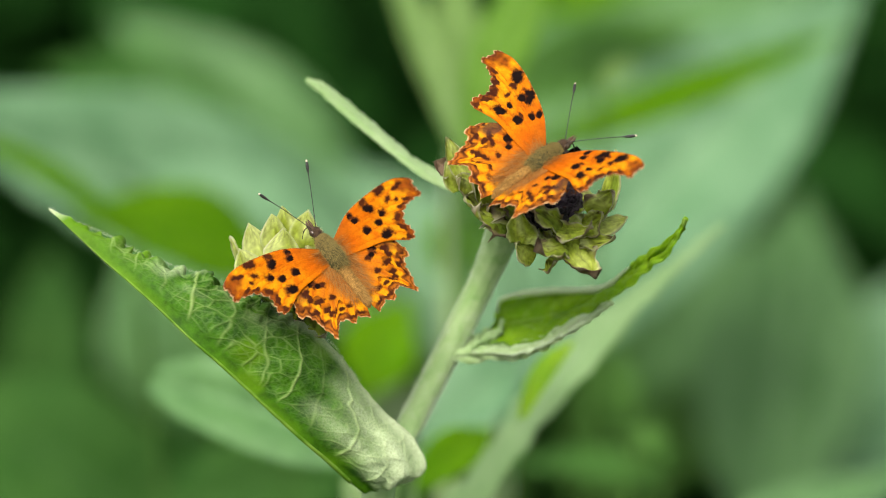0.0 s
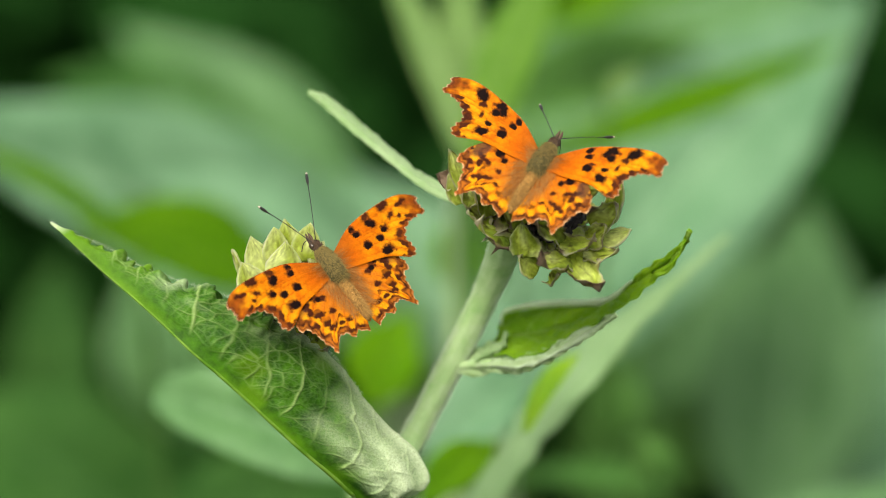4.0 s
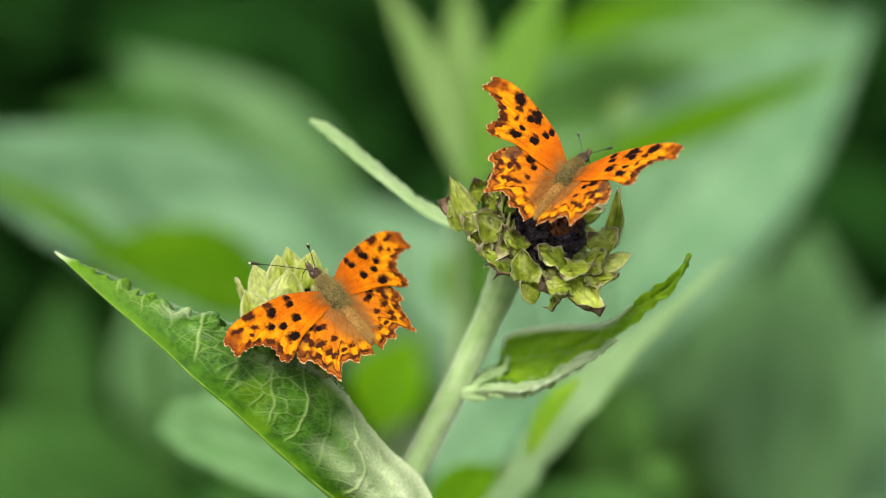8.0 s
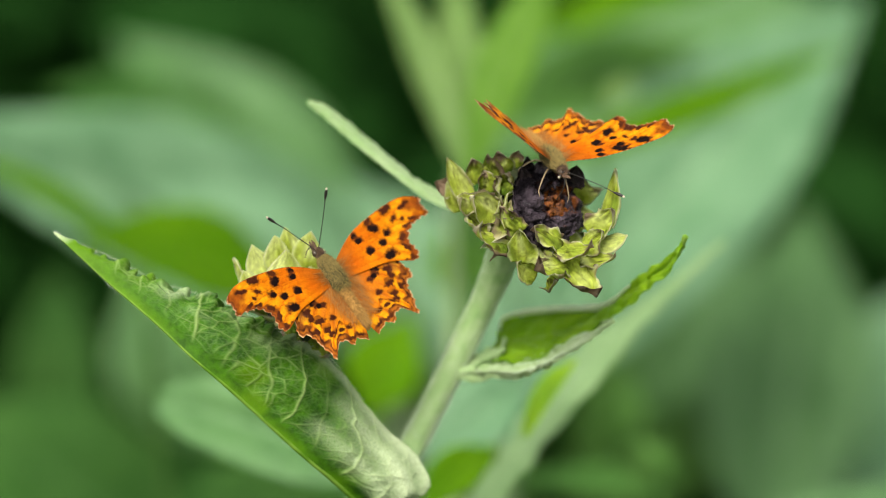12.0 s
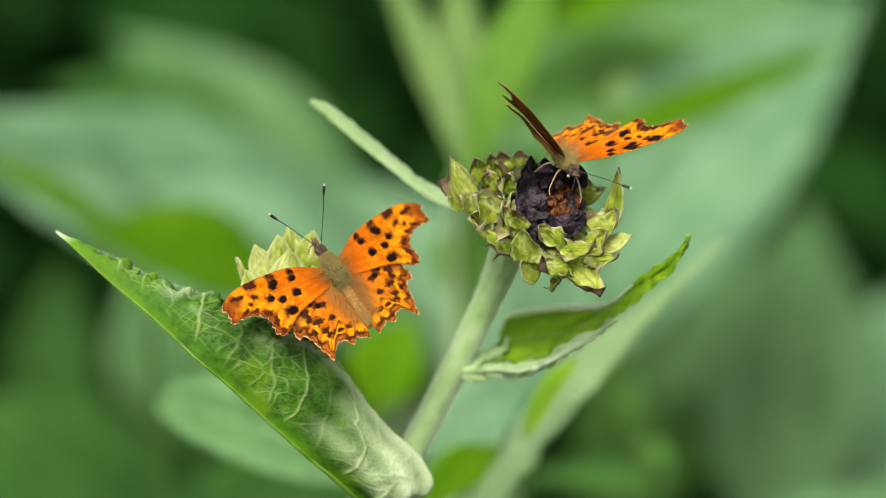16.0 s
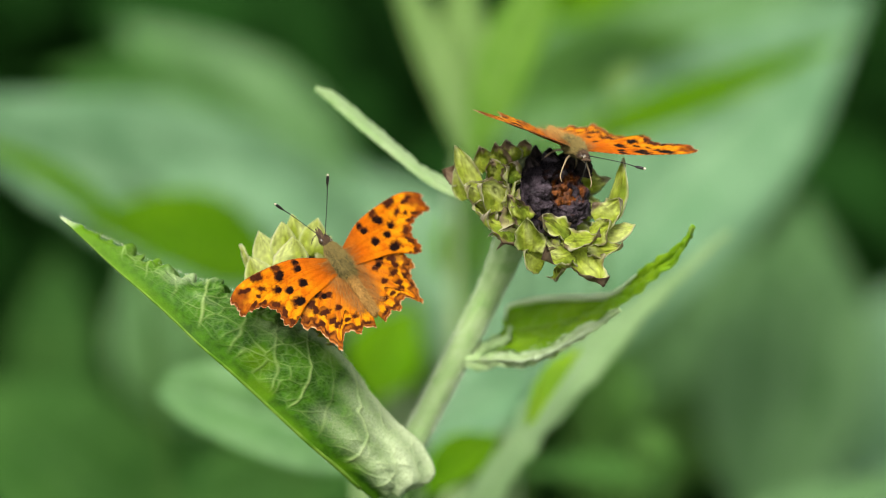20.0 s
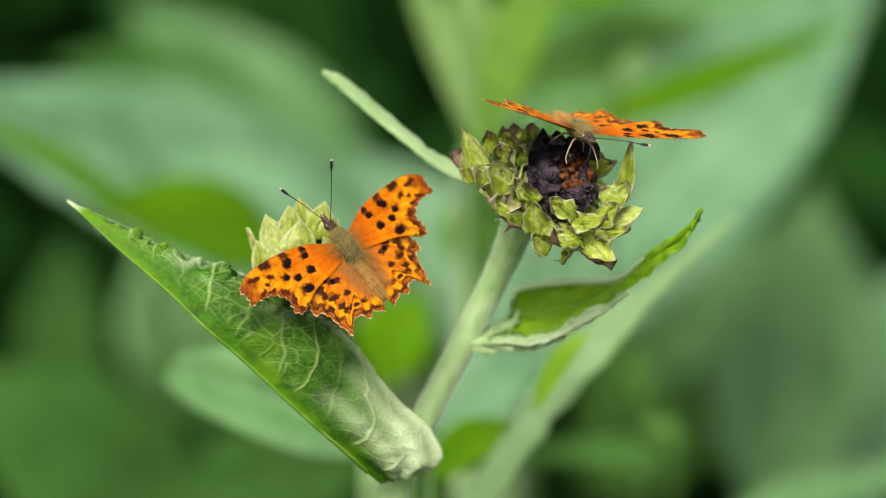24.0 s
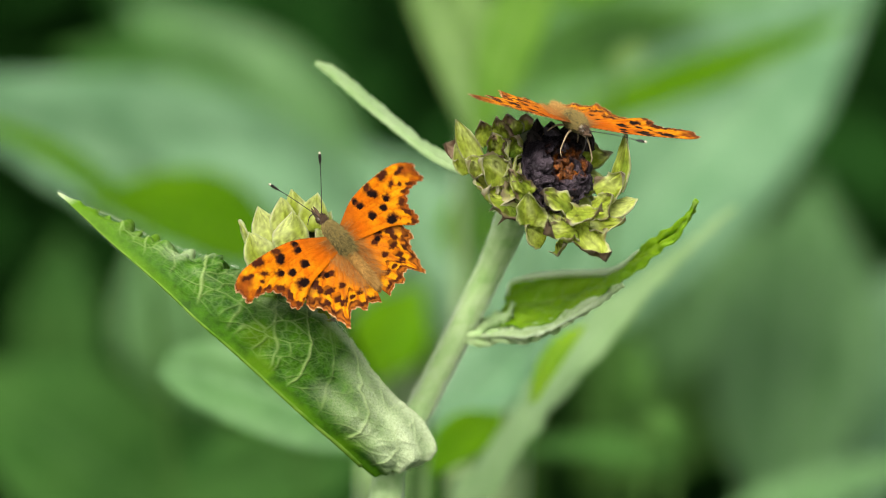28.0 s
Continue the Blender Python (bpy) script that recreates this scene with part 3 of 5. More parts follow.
def felted_leaf():
    """The large leaf folded along its rib: its felted underside with raised veins, a puckered brim and a pleated woolly base."""
    rows, front, rear = 430, 120, 14
    m, a, b = spline(KEEL, rows), spline(BRIM, rows), spline(BACK, rows)
    w = np.concatenate([np.linspace(-1, 0, front), np.linspace(0, 1, rear)[1:]])
    s = np.linspace(0, 1, rows)
    along = unit(np.gradient(m, axis=0))
    p = np.empty((rows, len(w), 3))
    for j, x in enumerate(w):
        edge = a if x < 0 else b
        out = edge - m
        n = unit(np.cross(along, out)) * (-1 if x < 0 else 1)
        n = np.where(n[:, 2:] < 0, -n, n) if x < 0 else n * 0
        swell = np.interp(s, (0, 0.12, 0.35, 0.7, 1), (1.0, 2.6, 3.4, 2.2, 0.0))
        p[:, j] = m + out * abs(x) + n * (swell * np.sin(np.pi * abs(x) ** 1.25) ** 0.85)[:, None]
    du, dv = np.gradient(p, axis=0), np.gradient(p, axis=1)
    nrm = unit(np.cross(du, dv))
    nrm[:, :front] = np.where(nrm[:, :front, 2:] < 0, -nrm[:, :front], nrm[:, :front])
    S, W = np.meshgrid(s, w, indexing="ij")
    X = np.abs(W)
    width = np.linalg.norm(a - m, axis=1)[:, None]
    A, C = S * 106.0, X * width
    flat = np.stack([A, C, 0 * A + np.where(W > 0, 50, 0)], -1)
    bend = grain(flat, 0.09, 1)
    u, v = A + 1.5 * bend + 0.6 * grain(flat, 0.35, 2), C + 1.5 * grain(flat, 0.1, 3) + 0.6 * grain(flat, 0.35, 4)
    # side veins leave the rib at a slant towards the tip, with a net of branches between them
    run = (u - 0.72 * v - 0.012 * v * v + 1.4 * bend) / 9.2
    index = np.floor(run)
    strong = 0.7 + 0.3 * np.sin(index * 2.4)
    side = np.abs(run - index - 0.5) * 9.2 * 0.78
    lateral = np.clip(1 - side / (0.5 - 0.2 * X), 0, 1) * strong
    branch = np.clip(1 - cell_edges(u + 0.5 * v, v * 1.15, 5.2, 5) / 0.24, 0, 1)
    twig = np.clip(1 - cell_edges(u, v, 2.2, 6) / 0.16, 0, 1)
    thread = np.clip(1 - cell_edges(u, v, 1.0, 7) / 0.14, 0, 1)
    clear = np.clip((C - 2.0) / 2.5, 0, 1)
    shown = np.clip(0.75 + 0.6 * grain(flat, 0.12, 8), 0.25, 1)
    net = np.maximum(np.maximum(lateral, 0.6 * branch * shown), np.maximum(0.36 * twig * shown, 0.16 * thread)) * clear
    # relief
    upper = np.clip((X - 0.5) * 2.2, 0, 1) * np.clip((S - 0.4) * 5, 0, 1) * np.clip((0.98 - S) * 9, 0, 1)
    pucker = grain(flat, 0.19, 9) * 1.3 + grain(flat, 0.45, 10) * 0.6
    lift = clear * (0.34 * lateral + 0.2 * branch + 0.1 * twig + 0.42 * pucker * (0.35 + 0.65 * np.clip((S - 0.15) * 4, 0, 1)))
    bulla = np.clip(cell_edges(u * 0.9, v, 3.6, 20) / 1.1, 0, 1) ** 0.6
    ruff = np.sin(2 * np.pi * (u - 0.3 * v) / 4.2 + 2.0 * grain(flat, 0.12, 21))
    lift = lift + upper * (1.5 * grain(flat, 0.22, 11) + 1.3 * bulla + 0.8 * ruff * X - 0.6)
    pleat = np.clip((0.26 - S) / 0.2, 0, 1) * np.sin(np.pi * np.clip(X, 0, 1)) ** 0.5
    lift = lift + pleat * (0.4 * np.cos(X * 19 + 3.0 * grain(flat, 0.08, 13)) + 0.25 * grain(flat, 0.4, 14))
    lift = lift * np.where(W > 0, 0.5, 1.0)
    p = p + nrm * lift[..., None]
    lobes = np.abs(np.sin(np.pi * (S * 40 + 0.8 * grain(flat, 0.2, 15)))) ** 0.6 - 0.5
    curl = np.clip((X - 0.78) * 4.5, 0, 1) * np.clip((S - 0.42) * 5, 0, 1) * np.clip((0.97 - S) * 8, 0, 1)
    p = p - unit(dv) * (np.sign(W) * -1 * curl * lobes * 2.4)[..., None] + nrm * (curl * (1.5 * lobes - 0.8 * curl))[..., None]
    wool = np.clip((0.26 - S + 0.18 * X + 0.05 * grain(flat, 0.16, 16)) / 0.26, 0, 1) * np.clip((C - 3.0) / 6, 0, 1) * (0.78 + 0.22 * np.cos(X * 19))
    wool = np.maximum(wool, np.clip((X - 0.86) * 9, 0, 1) * np.clip((0.55 - S) * 8, 0, 1) * 0.75)
    crest = np.clip((X - 0.45) * 3, 0, 1) * np.clip((S - 0.46) * 8, 0, 1) * np.clip((0.86 - S) * 7, 0, 1)
    wool = np.maximum(wool, crest * np.clip(0.15 + 0.9 * grain(flat, 0.3, 17), 0, 1) * 0.5)
    pale_tip = np.clip((S - 0.955) * 30, 0, 1) * 0.8
    wool = np.maximum(wool, pale_tip)
    fresh = np.maximum(np.clip(1 - (C - 0.3) / 2.4, 0, 1) * (0.42 + 0.4 * grain(flat, 0.2, 19)), np.clip((S - 0.72) * 5, 0, 1) * 0.7)
    fresh = np.maximum(fresh, np.clip(grain(flat, 0.14, 18) * 1.6 - 0.3, 0, 0.7))
    fresh = np.where(W > 0, 0.6, fresh)
    data = mesh_of("folded_leaf", p.reshape(-1, 3) * MM, grid_faces(rows, len(w)))
    add_paint(data, np.stack([net, wool, fresh], -1).reshape(-1, 3))
    ob = link_mesh("folded_leaf", data, LEAF_FELT, plant, "felted pale-veined leaf folded along its rib")
    solid = ob.modifiers.new("thickness", "SOLIDIFY")
    solid.thickness, solid.offset = 0.3 * MM, 0


felted_leaf()


tube("midrib", plant, MIDRIB, KEEL[1:], (0.55, 0.5, 0.45, 0.4, 0.38, 0.36, 0.33, 0.3, 0.28, 0.25, 0.2, 0.1), 10, "pale midrib along the leaf's fold", 0.1)


def leaf_hairs():
    rng = np.random.default_rng(31)
    keel, brim = spline(KEEL, 300), spline(BRIM, 300)
    roots, ways = [], []
    for i in range(1800):
        k = int(rng.integers(300))
        low = rng.random() < 0.12
        roots.append((keel[k] if low else brim[90 + int(k * 0.7)]) + rng.normal(0, 0.15, 3))
        ways.append(np.array([-0.7, -0.7, 0.2]) if low else np.array([0.5, 0.8, 0.3]))
    hairs("leaf_hairs", plant, HAIR_PALE, roots, ways, 0.7, 0.014, 32)


leaf_hairs()
blade("slender_leaf", plant, LEAF_PALE,
      [(2.5, 14.0, -27), (-5.4, 18.2, -30), (-13.2, 24.3, -33), (-21.1, 30.9, -35), (-28.0, 36.9, -37), (-31.8, 39.2, -38)],
      [(2.1, 12.9, -26), (-5.7, 17.0, -28), (-13.4, 23.0, -31), (-21.3, 29.6, -33), (-28.5, 36.0, -36), (-31.8, 38.9, -38)],
      [(3.0, 15.2, -31), (-5.0, 19.4, -35), (-12.9, 25.6, -38), (-20.8, 32.2, -40), (-27.6, 38.2, -40), (-31.7, 39.5, -38)],
      bulge=(0.9, 0.9), quilt=0.35, ruffle=0.4, thick=0.8, rows=80, cols=10, frill=0.12, label="slender pale leaf seen on edge")
CURL_RIM = [(12.8, -16.8, -43), (13.6, -12.4, -46), (19.5, -10.9, -46), (26.1, -10.4, -44), (33.7, -10.1, -36), (37.6, -9.1, -30), (42.2, -4.8, -24), (48.2, 0.2, -16), (52.0, 3.4, -11), (54.6, 7.0, -8)]
CURL_FOLD = [(9.4, -22.0, -36), (11.4, -21.7, -31), (16.5, -21.9, -28), (22.9, -19.9, -26), (30.6, -15.6, -23), (38.1, -11.5, -19), (45.6, -5.7, -15), (51.1, -1.0, -11), (54.6, 6.9, -8)]
blade("curled_leaf", plant, LEAF_CURL,
      [(10.2, -19.8, -41), (13.3, -17.4, -42), (19.5, -16.6, -41), (26.0, -15.0, -38), (34.5, -12.0, -32), (40.5, -7.2, -28), (46.9, -2.6, -18), (51.6, 1.4, -12), (54.6, 6.9, -8)],
      CURL_FOLD, CURL_RIM, bulge=(-0.8, -0.8), quilt=0.6, ruffle=0.45, rows=150, cols=24, laterals=10.0, frill=0.12, label="small curled green leaf")
tube("rolled_margin", plant, LEAF_RIM, [(12.6, -14.8, -42)] + [(x, y + 0.6, z + 3.0) for x, y, z in CURL_RIM[1:7]], (0.3, 0.75, 0.85, 0.9, 0.9, 0.7, 0.2), 12, "pale downy rolled leaf margin", 0.35)
blade("rolled_margin", plant, LEAF_RIM,
      [(0.9, -24.6, -38), (5.5, -23.9, -33), (10.8, -23.6, -29), (16.2, -23.7, -26), (22.0, -21.9, -24), (28.3, -18.5, -22), (33.5, -15.3, -20), (38.4, -12.0, -17.5)],
      [(0.7, -25.6, -38), (4.9, -26.3, -34), (10.1, -25.7, -31), (15.9, -25.7, -28), (21.0, -24.2, -26), (26.1, -21.6, -24), (31.8, -17.6, -21), (38.6, -12.4, -17)],
      [(1.2, -23.4, -39), (6.2, -21.4, -36), (11.4, -21.2, -33), (16.5, -21.6, -29), (22.9, -19.7, -26.5), (30.6, -15.5, -23), (35.0, -13.1, -21), (38.1, -11.5, -18)],
      bulge=(0.9, 0.9), quilt=0.6, ruffle=0.8, rows=140, cols=14, frill=0.6, label="pale downy rolled leaf margin")
tube("leaf_stalk", plant, STEM, [(-1.2, -26.2, -37), (2.0, -24.6, -37), (6.0, -23.6, -34), (10.5, -22.6, -32)], (1.6, 1.3, 1.0, 0.5), 12, "short downy leaf stalk", 0.12)
blade("withered_lobe", plant, LEAF_PALE,
      [(6.2, -21.8, -35), (9.5, -20.4, -34), (12.6, -18.6, -34), (13.4, -16.2, -36)],
      [(6.6, -22.4, -32), (10.4, -21.8, -31), (14.0, -19.8, -32), (14.4, -16.6, -35)],
      [(6.0, -21.4, -38), (8.8, -19.2, -38), (11.4, -17.6, -39), (12.6, -15.8, -38)],
      bulge=(0.6, 0.6), quilt=0.7, ruffle=1.2, rows=40, cols=10, frill=0.8, label="crumpled browning lobe at the leaf's base")
blade("long_leaf", plant, LEAF_DULL,
      [(4.0, -70.5, -132), (13.0, -57.0, -132), (22.0, -45.0, -134), (30.0, -34.0, -137), (42.0, -20.5, -144), (56.0, -8.0, -150), (74.6, 6.5, -157)],
      [(-1.5, -68.8, -142), (6.6, -59.0, -142), (14.7, -47.4, -143), (21.4, -35.8, -146), (27.6, -28.0, -148), (38.9, -18.3, -152), (52.5, -9.2, -156), (74.2, 6.6, -158)],
      [(9.4, -68.1, -126), (18.8, -54.8, -126), (28.4, -41.9, -128), (37.2, -31.9, -132), (47.2, -20.6, -138), (60.0, -7.4, -146), (75.0, 6.3, -156)],
      bulge=(1.0, 1.0), quilt=0.5, ruffle=0.8, rows=70, cols=12, label="long pale leaf seen from below")
blade("inner_leaf", plant, LEAF_CURL,
      [(19.5, -43.0, -112), (22.5, -35.6, -112), (26.5, -29.6, -113), (33.0, -23.6, -116)],
      [(18.8, -43.4, -114), (20.6, -34.6, -114), (24.6, -28.0, -115), (32.8, -23.4, -116)],
      [(20.2, -42.8, -110), (24.6, -36.6, -110), (28.6, -31.0, -112), (33.2, -23.9, -116)],
      bulge=(0.5, 0.5), quilt=0.2, ruffle=0.3, rows=30, cols=6, label="bright green young leaf")


def bract_mesh(name, seed, length, width, curl, brown, light, cup=0.5):
    """One scale of a seed head: x across, y along, z outward; green, with a crisped brown rim and tip where it has withered."""
    nr, nc = 24, 17
    s, w = np.linspace(0, 1, nr), np.linspace(-1, 1, nc)
    S, W = np.meshgrid(s, w, indexing="ij")
    X = np.abs(W)
    prof = np.interp(s, (0, 0.22, 0.45, 0.68, 0.86, 1), (0.8, 1.0, 0.95, 0.68, 0.36, 0.03))[:, None]
    flat = np.stack([W * 4 + seed * 1.7, S * 6, 0 * S + seed], -1)
    dry = min(1.0, brown * 3.6)
    ragged = 1 + dry * 0.3 * grain(flat, 1.1, 3) * X + 0.12 * dry * grain(flat, 2.6, 4)
    x = W * prof * width / 2 * ragged + 0.35 * np.sin(S * 4 + seed * 2.1) * S
    y = S * length * (1 + 0.04 * grain(flat, 0.8, 5) * X)
    z = curl * S ** 2.2 * length - cup * width * 0.5 * X ** 2 * prof
    # the rim rolls up where it is dry, the midrib stands a little proud
    roll = np.clip((X - 0.68) * 3.2, 0, 1) ** 2 + np.clip((S - 0.8) * 5, 0, 1) ** 2 * 0.7
    z = z + dry * width * 0.3 * roll * (0.6 + 1.1 * grain(flat, 0.7, 6)) + 0.14 * np.exp(-(W / 0.16) ** 2) * (1 - S)
    z = z + (0.12 + 0.85 * dry) * grain(flat, 0.5, 7) * (0.3 + S) + dry * 0.35 * grain(flat, 1.3, 12) + 0.07 * np.cos(W * 14)
    p = np.stack([x, y, z], -1)
    top = p.reshape(-1, 3)
    bottom = top - np.array([0, 0, 0.42]) * (1 - 0.6 * S.ravel() * X.ravel())[:, None]
    n = len(top)
    faces = grid_faces(nr, nc) + [tuple(i + n for i in f) for f in grid_faces(nr, nc, True)]
    rim = [i * nc for i in range(nr)] + [(nr - 1) * nc + j for j in range(1, nc)] + [i * nc + nc - 1 for i in range(nr - 2, -1, -1)] + [j for j in range(nc - 2, 0, -1)]
    for i, a in enumerate(rim):
        b = rim[(i + 1) % len(rim)]
        faces.append((a, b, b + n, a + n))
    data = mesh_of(name, np.vstack([top, bottom]) * MM, faces)
    S, W, X, flat = S.ravel(), W.ravel(), X.ravel(), flat.reshape(-1, 3)
    deep, bright, pale = np.array([0.13, 0.22, 0.02]), np.array([0.47, 0.54, 0.06]), np.array([0.76, 0.79, 0.36])
    k = light + 0.02 + 0.6 * grain(flat, 0.35, 8) + 0.5 * (S - 0.5)
    col = deep + (bright - deep) * np.clip(k * 1.25, 0, 1)[:, None]
    col = col + (pale - col) * np.clip((k - 0.65) * 1.5, 0, 0.85)[:, None]
    col = col * (1 + 0.1 * np.cos(W * 14) + 0.32 * grain(flat, 1.6, 9) + 0.25 * grain(flat, 4.0, 13))[:, None]
    blot = grain(flat, 0.6, 10) + 0.5 * grain(flat, 1.8, 11)

    def lay(mask, c):
        nonlocal col
        mask = np.clip(mask, 0, 1)[:, None]
        col = col * (1 - mask) + np.array(c) * mask

    lay((blot - 0.25) * 3 * dry * 0.75, (0.1, 0.11, 0.015))
    edge = np.maximum((X - 0.78) * 6 - 0.3, (S - (1 - 0.75 * brown)) / 0.14)
    lay(np.clip(edge + 0.8 * blot, 0, 1) * dry, (0.42, 0.29, 0.2))
    lay(np.clip((np.maximum(X, S) - 0.93) * 12 + 0.5 * blot, 0, 1) * dry * 0.65, (0.1, 0.055, 0.045))
    lay(np.clip((X - 0.84) * 6, 0, 0.6) * (1 - dry), (0.66, 0.7, 0.42))
    lay(np.clip((np.maximum(X, S) - 0.9) * 14, 0, 1) * np.clip(0.5 - 2.5 * blot, 0, 1) * 0.8, (0.72, 0.68, 0.48))
    lay(np.clip(1 - np.abs(np.maximum(X, S * 0.98) - 0.84) * 16, 0, 1) * np.clip(0.3 + 1.5 * blot, 0, 1) * dry, (0.06, 0.04, 0.025))
    add_paint(data, np.clip(np.vstack([col, col]), 0, 1))
    return data


def axes(forward, up):
    """A turn whose z is forward and whose y is as near up as may be."""
    z = Vector(forward).normalized()
    x = Vector(up).cross(z).normalized()
    return Matrix((x, z.cross(x), z)).transposed().to_4x4()


def seed_head(centre, facing, radius, rings, seed, light, browning, label, disc=True):
    """A seed head of overlapping scales round a disc; facing is the way the disc looks."""
    rng = np.random.default_rng(seed)
    head = new("seed_head")
    head.parent = plant
    head.matrix_basis = Matrix.Translation(Vector(centre) * MM) @ axes(facing, (0, 1, 0))
    tagged(head, label)
    profile = [(0.0, -radius * 1.9), (radius * 0.5, -radius * 1.75), (radius * 0.74, -radius * 1.2), (radius * 0.86, -radius * 0.6), (radius * 0.8, -radius * 0.4), (radius * 0.6, -radius * 0.42), (0.0, -radius * 0.45)]
    c = spline([(r, 0, z) for r, z in profile], 20)
    k = 28
    v = np.array([(r * math.cos(6.2832 * j / k), r * math.sin(6.2832 * j / k), z) for r, _, z in c for j in range(k)])
    faces = [(i * k + j, i * k + (j + 1) % k, (i + 1) * k + (j + 1) % k, (i + 1) * k + j) for i in range(19) for j in range(k)]
    link_mesh("receptacle", mesh_of("receptacle", v * MM, faces), RECEPTACLE, head)
    kinds = [bract_mesh("bract", seed * 10 + i, radius * rng.uniform(0.5, 0.68), radius * rng.uniform(0.48, 0.64), rng.uniform(-0.05, 0.22), browning * rng.uniform(0.4, 1.3), light + rng.uniform(-0.25, 0.2)) for i in range(9)]
    for ring, (count, r, z, tilt) in enumerate(rings):
        for j in range(count):
            a = 6.2832 * (j + 0.5 * (ring % 2)) / count + rng.normal(0, 0.15)
            turn = Matrix.Rotation(a, 4, "Z")
            place = Matrix.Translation((r * radius * MM, 0, (z * radius + rng.normal(0, 0.3)) * MM))
            lay = Matrix.Rotation(radians(tilt + rng.normal(0, 8)), 4, "Y") @ Matrix(((0, 0, 1, 0), (1, 0, 0, 0), (0, 1, 0, 0), (0, 0, 0, 1)))
            m = turn @ place @ lay @ Matrix.Rotation(rng.normal(0, 0.22), 4, "Z") @ Matrix.Scale(rng.uniform(0.8, 1.25), 4)
            shape = kinds[int(rng.integers(9))]
            tip = head.matrix_basis @ m @ Vector((0, radius * 0.6 * MM, 0)) / MM
            if disc and (tip.y > 17.5 and 20 < tip.x < 40 or tip.y > 20.5 and tip.x > 11):
                continue
            link_mesh("bract", shape, BRACT, head).matrix_basis = m
    if disc:
        n, m = 60, 120
        f, b = np.meshgrid(np.linspace(0, 1, n), np.linspace(0, 2 * np.pi, m, endpoint=False), indexing="ij")
        pts = np.stack([0.8 * radius * f * np.cos(b) - 0.08 * radius, 0.84 * radius * f * np.sin(b) - 0.06 * radius, radius * (0.26 * np.exp(-((f - 0.62) / 0.26) ** 2) - 0.3 * f ** 4 + 0 * b)], -1)
        lump = 2.6 * np.abs(grain(pts, 0.3, 2)) + 1.6 * np.abs(grain(pts, 0.7, 3)) + 0.5 * grain(pts, 1.7, 4)
        pts[..., 2] += lump * np.clip(f * 2.5, 0.25, 1) - 0.8
        pts[..., :2] += 0.5 * np.stack([grain(pts, 0.6, 5), grain(pts, 0.6, 6)], -1)
        pts = pts.reshape(-1, 3)
        faces = [(i * m + j, (i + 1) * m + j, (i + 1) * m + (j + 1) % m, i * m + (j + 1) % m) for i in range(n - 1) for j in range(m)]
        data = mesh_of("disc", pts * MM, faces)
        # withered black, with shade painted into the hollows and the top under the butterfly; greyish purple on the
        # lumps, rusty in the middle
        high = np.clip((lump.ravel() - 0.55) / 1.6 + 0.35 * grain(pts, 0.9, 7), 0, 1) * np.clip(1.0 - (pts[:, 1] - 0.06 * radius + 1.5 * grain(pts, 0.4, 10)) / (0.22 * radius), 0.06, 1)
        col = np.array([0.004, 0.003, 0.004]) + high[:, None] * np.array([0.1, 0.077, 0.09])
        rust = np.clip(1.4 - np.hypot(pts[:, 0] + 0.04 * radius, pts[:, 1] - 0.04 * radius) / (0.3 * radius) + 0.7 * grain(pts, 0.5, 8), 0, 1) * np.clip(0.5 + 1.2 * grain(pts, 1.1, 9), 0, 1)
        col = col * (1 - rust[:, None]) + rust[:, None] * np.array([0.3, 0.09, 0.012])
        add_paint(data, np.clip(col, 0, 1))
        link_mesh("disc", data, DISC, head, "black withered disc of florets")
        stubs(head, "withered_crust", DISC_CRUST, radius, 0.34, 0.7, 26, seed, 1.7, 2.5)
        stubs(head, "rusty_centre", DISC_RUST, radius, 0.02, 0.22, 14, seed + 1, 0.7, 1.5)
    return head


def stubs(head, name, material, radius, inner, outer, count, seed, height, girth=1.0):
    """Shrivelled florets: crooked, crumpled lumps standing on the disc."""
    rng = np.random.default_rng(seed)
    verts, faces = [], []
    for i in range(count):
        f, b = math.sqrt(rng.uniform(inner ** 2, outer ** 2)), rng.uniform(0, 6.2832)
        base = np.array([radius * f * math.cos(b), radius * f * math.sin(b), radius * (0.16 - 0.3 * f * f) - 0.3])
        base[0] -= 0.08 * radius
        base[1] -= 0.06 * radius
        way = unit(np.array([math.cos(b) * f, math.sin(b) * f, 0.8]) + rng.normal(0, 0.35, 3))
        side = unit(np.cross(way, rng.normal(0, 1, 3)))
        up = np.cross(way, side)
        h, w = height * rng.uniform(0.5, 1.2), rng.uniform(0.35, 0.75) * girth
        k = len(verts)
        rings = ((0, 0.8), (0.3, 1.05), (0.62, 1.0), (0.88, 0.7), (1.0, 0.25))
        for q, (l, g) in enumerate(rings):
            for j in range(9):
                e = 6.2832 * j / 9 + q * 0.3
                verts.append(base + way * h * l + (side * math.cos(e) + up * math.sin(e)) * w * g * rng.uniform(0.5, 1.4) + rng.normal(0, 0.14, 3))
        for q in range(4):
            for j in range(9):
                faces.append((k + q * 9 + j, k + q * 9 + (j + 1) % 9, k + q * 9 + 9 + (j + 1) % 9, k + q * 9 + 9 + j))
        faces.append(tuple(k + 36 + j for j in range(9)))
    tagged(link_mesh(name, mesh_of(name, np.array(verts) * MM, faces), material, head), kind="stuff")


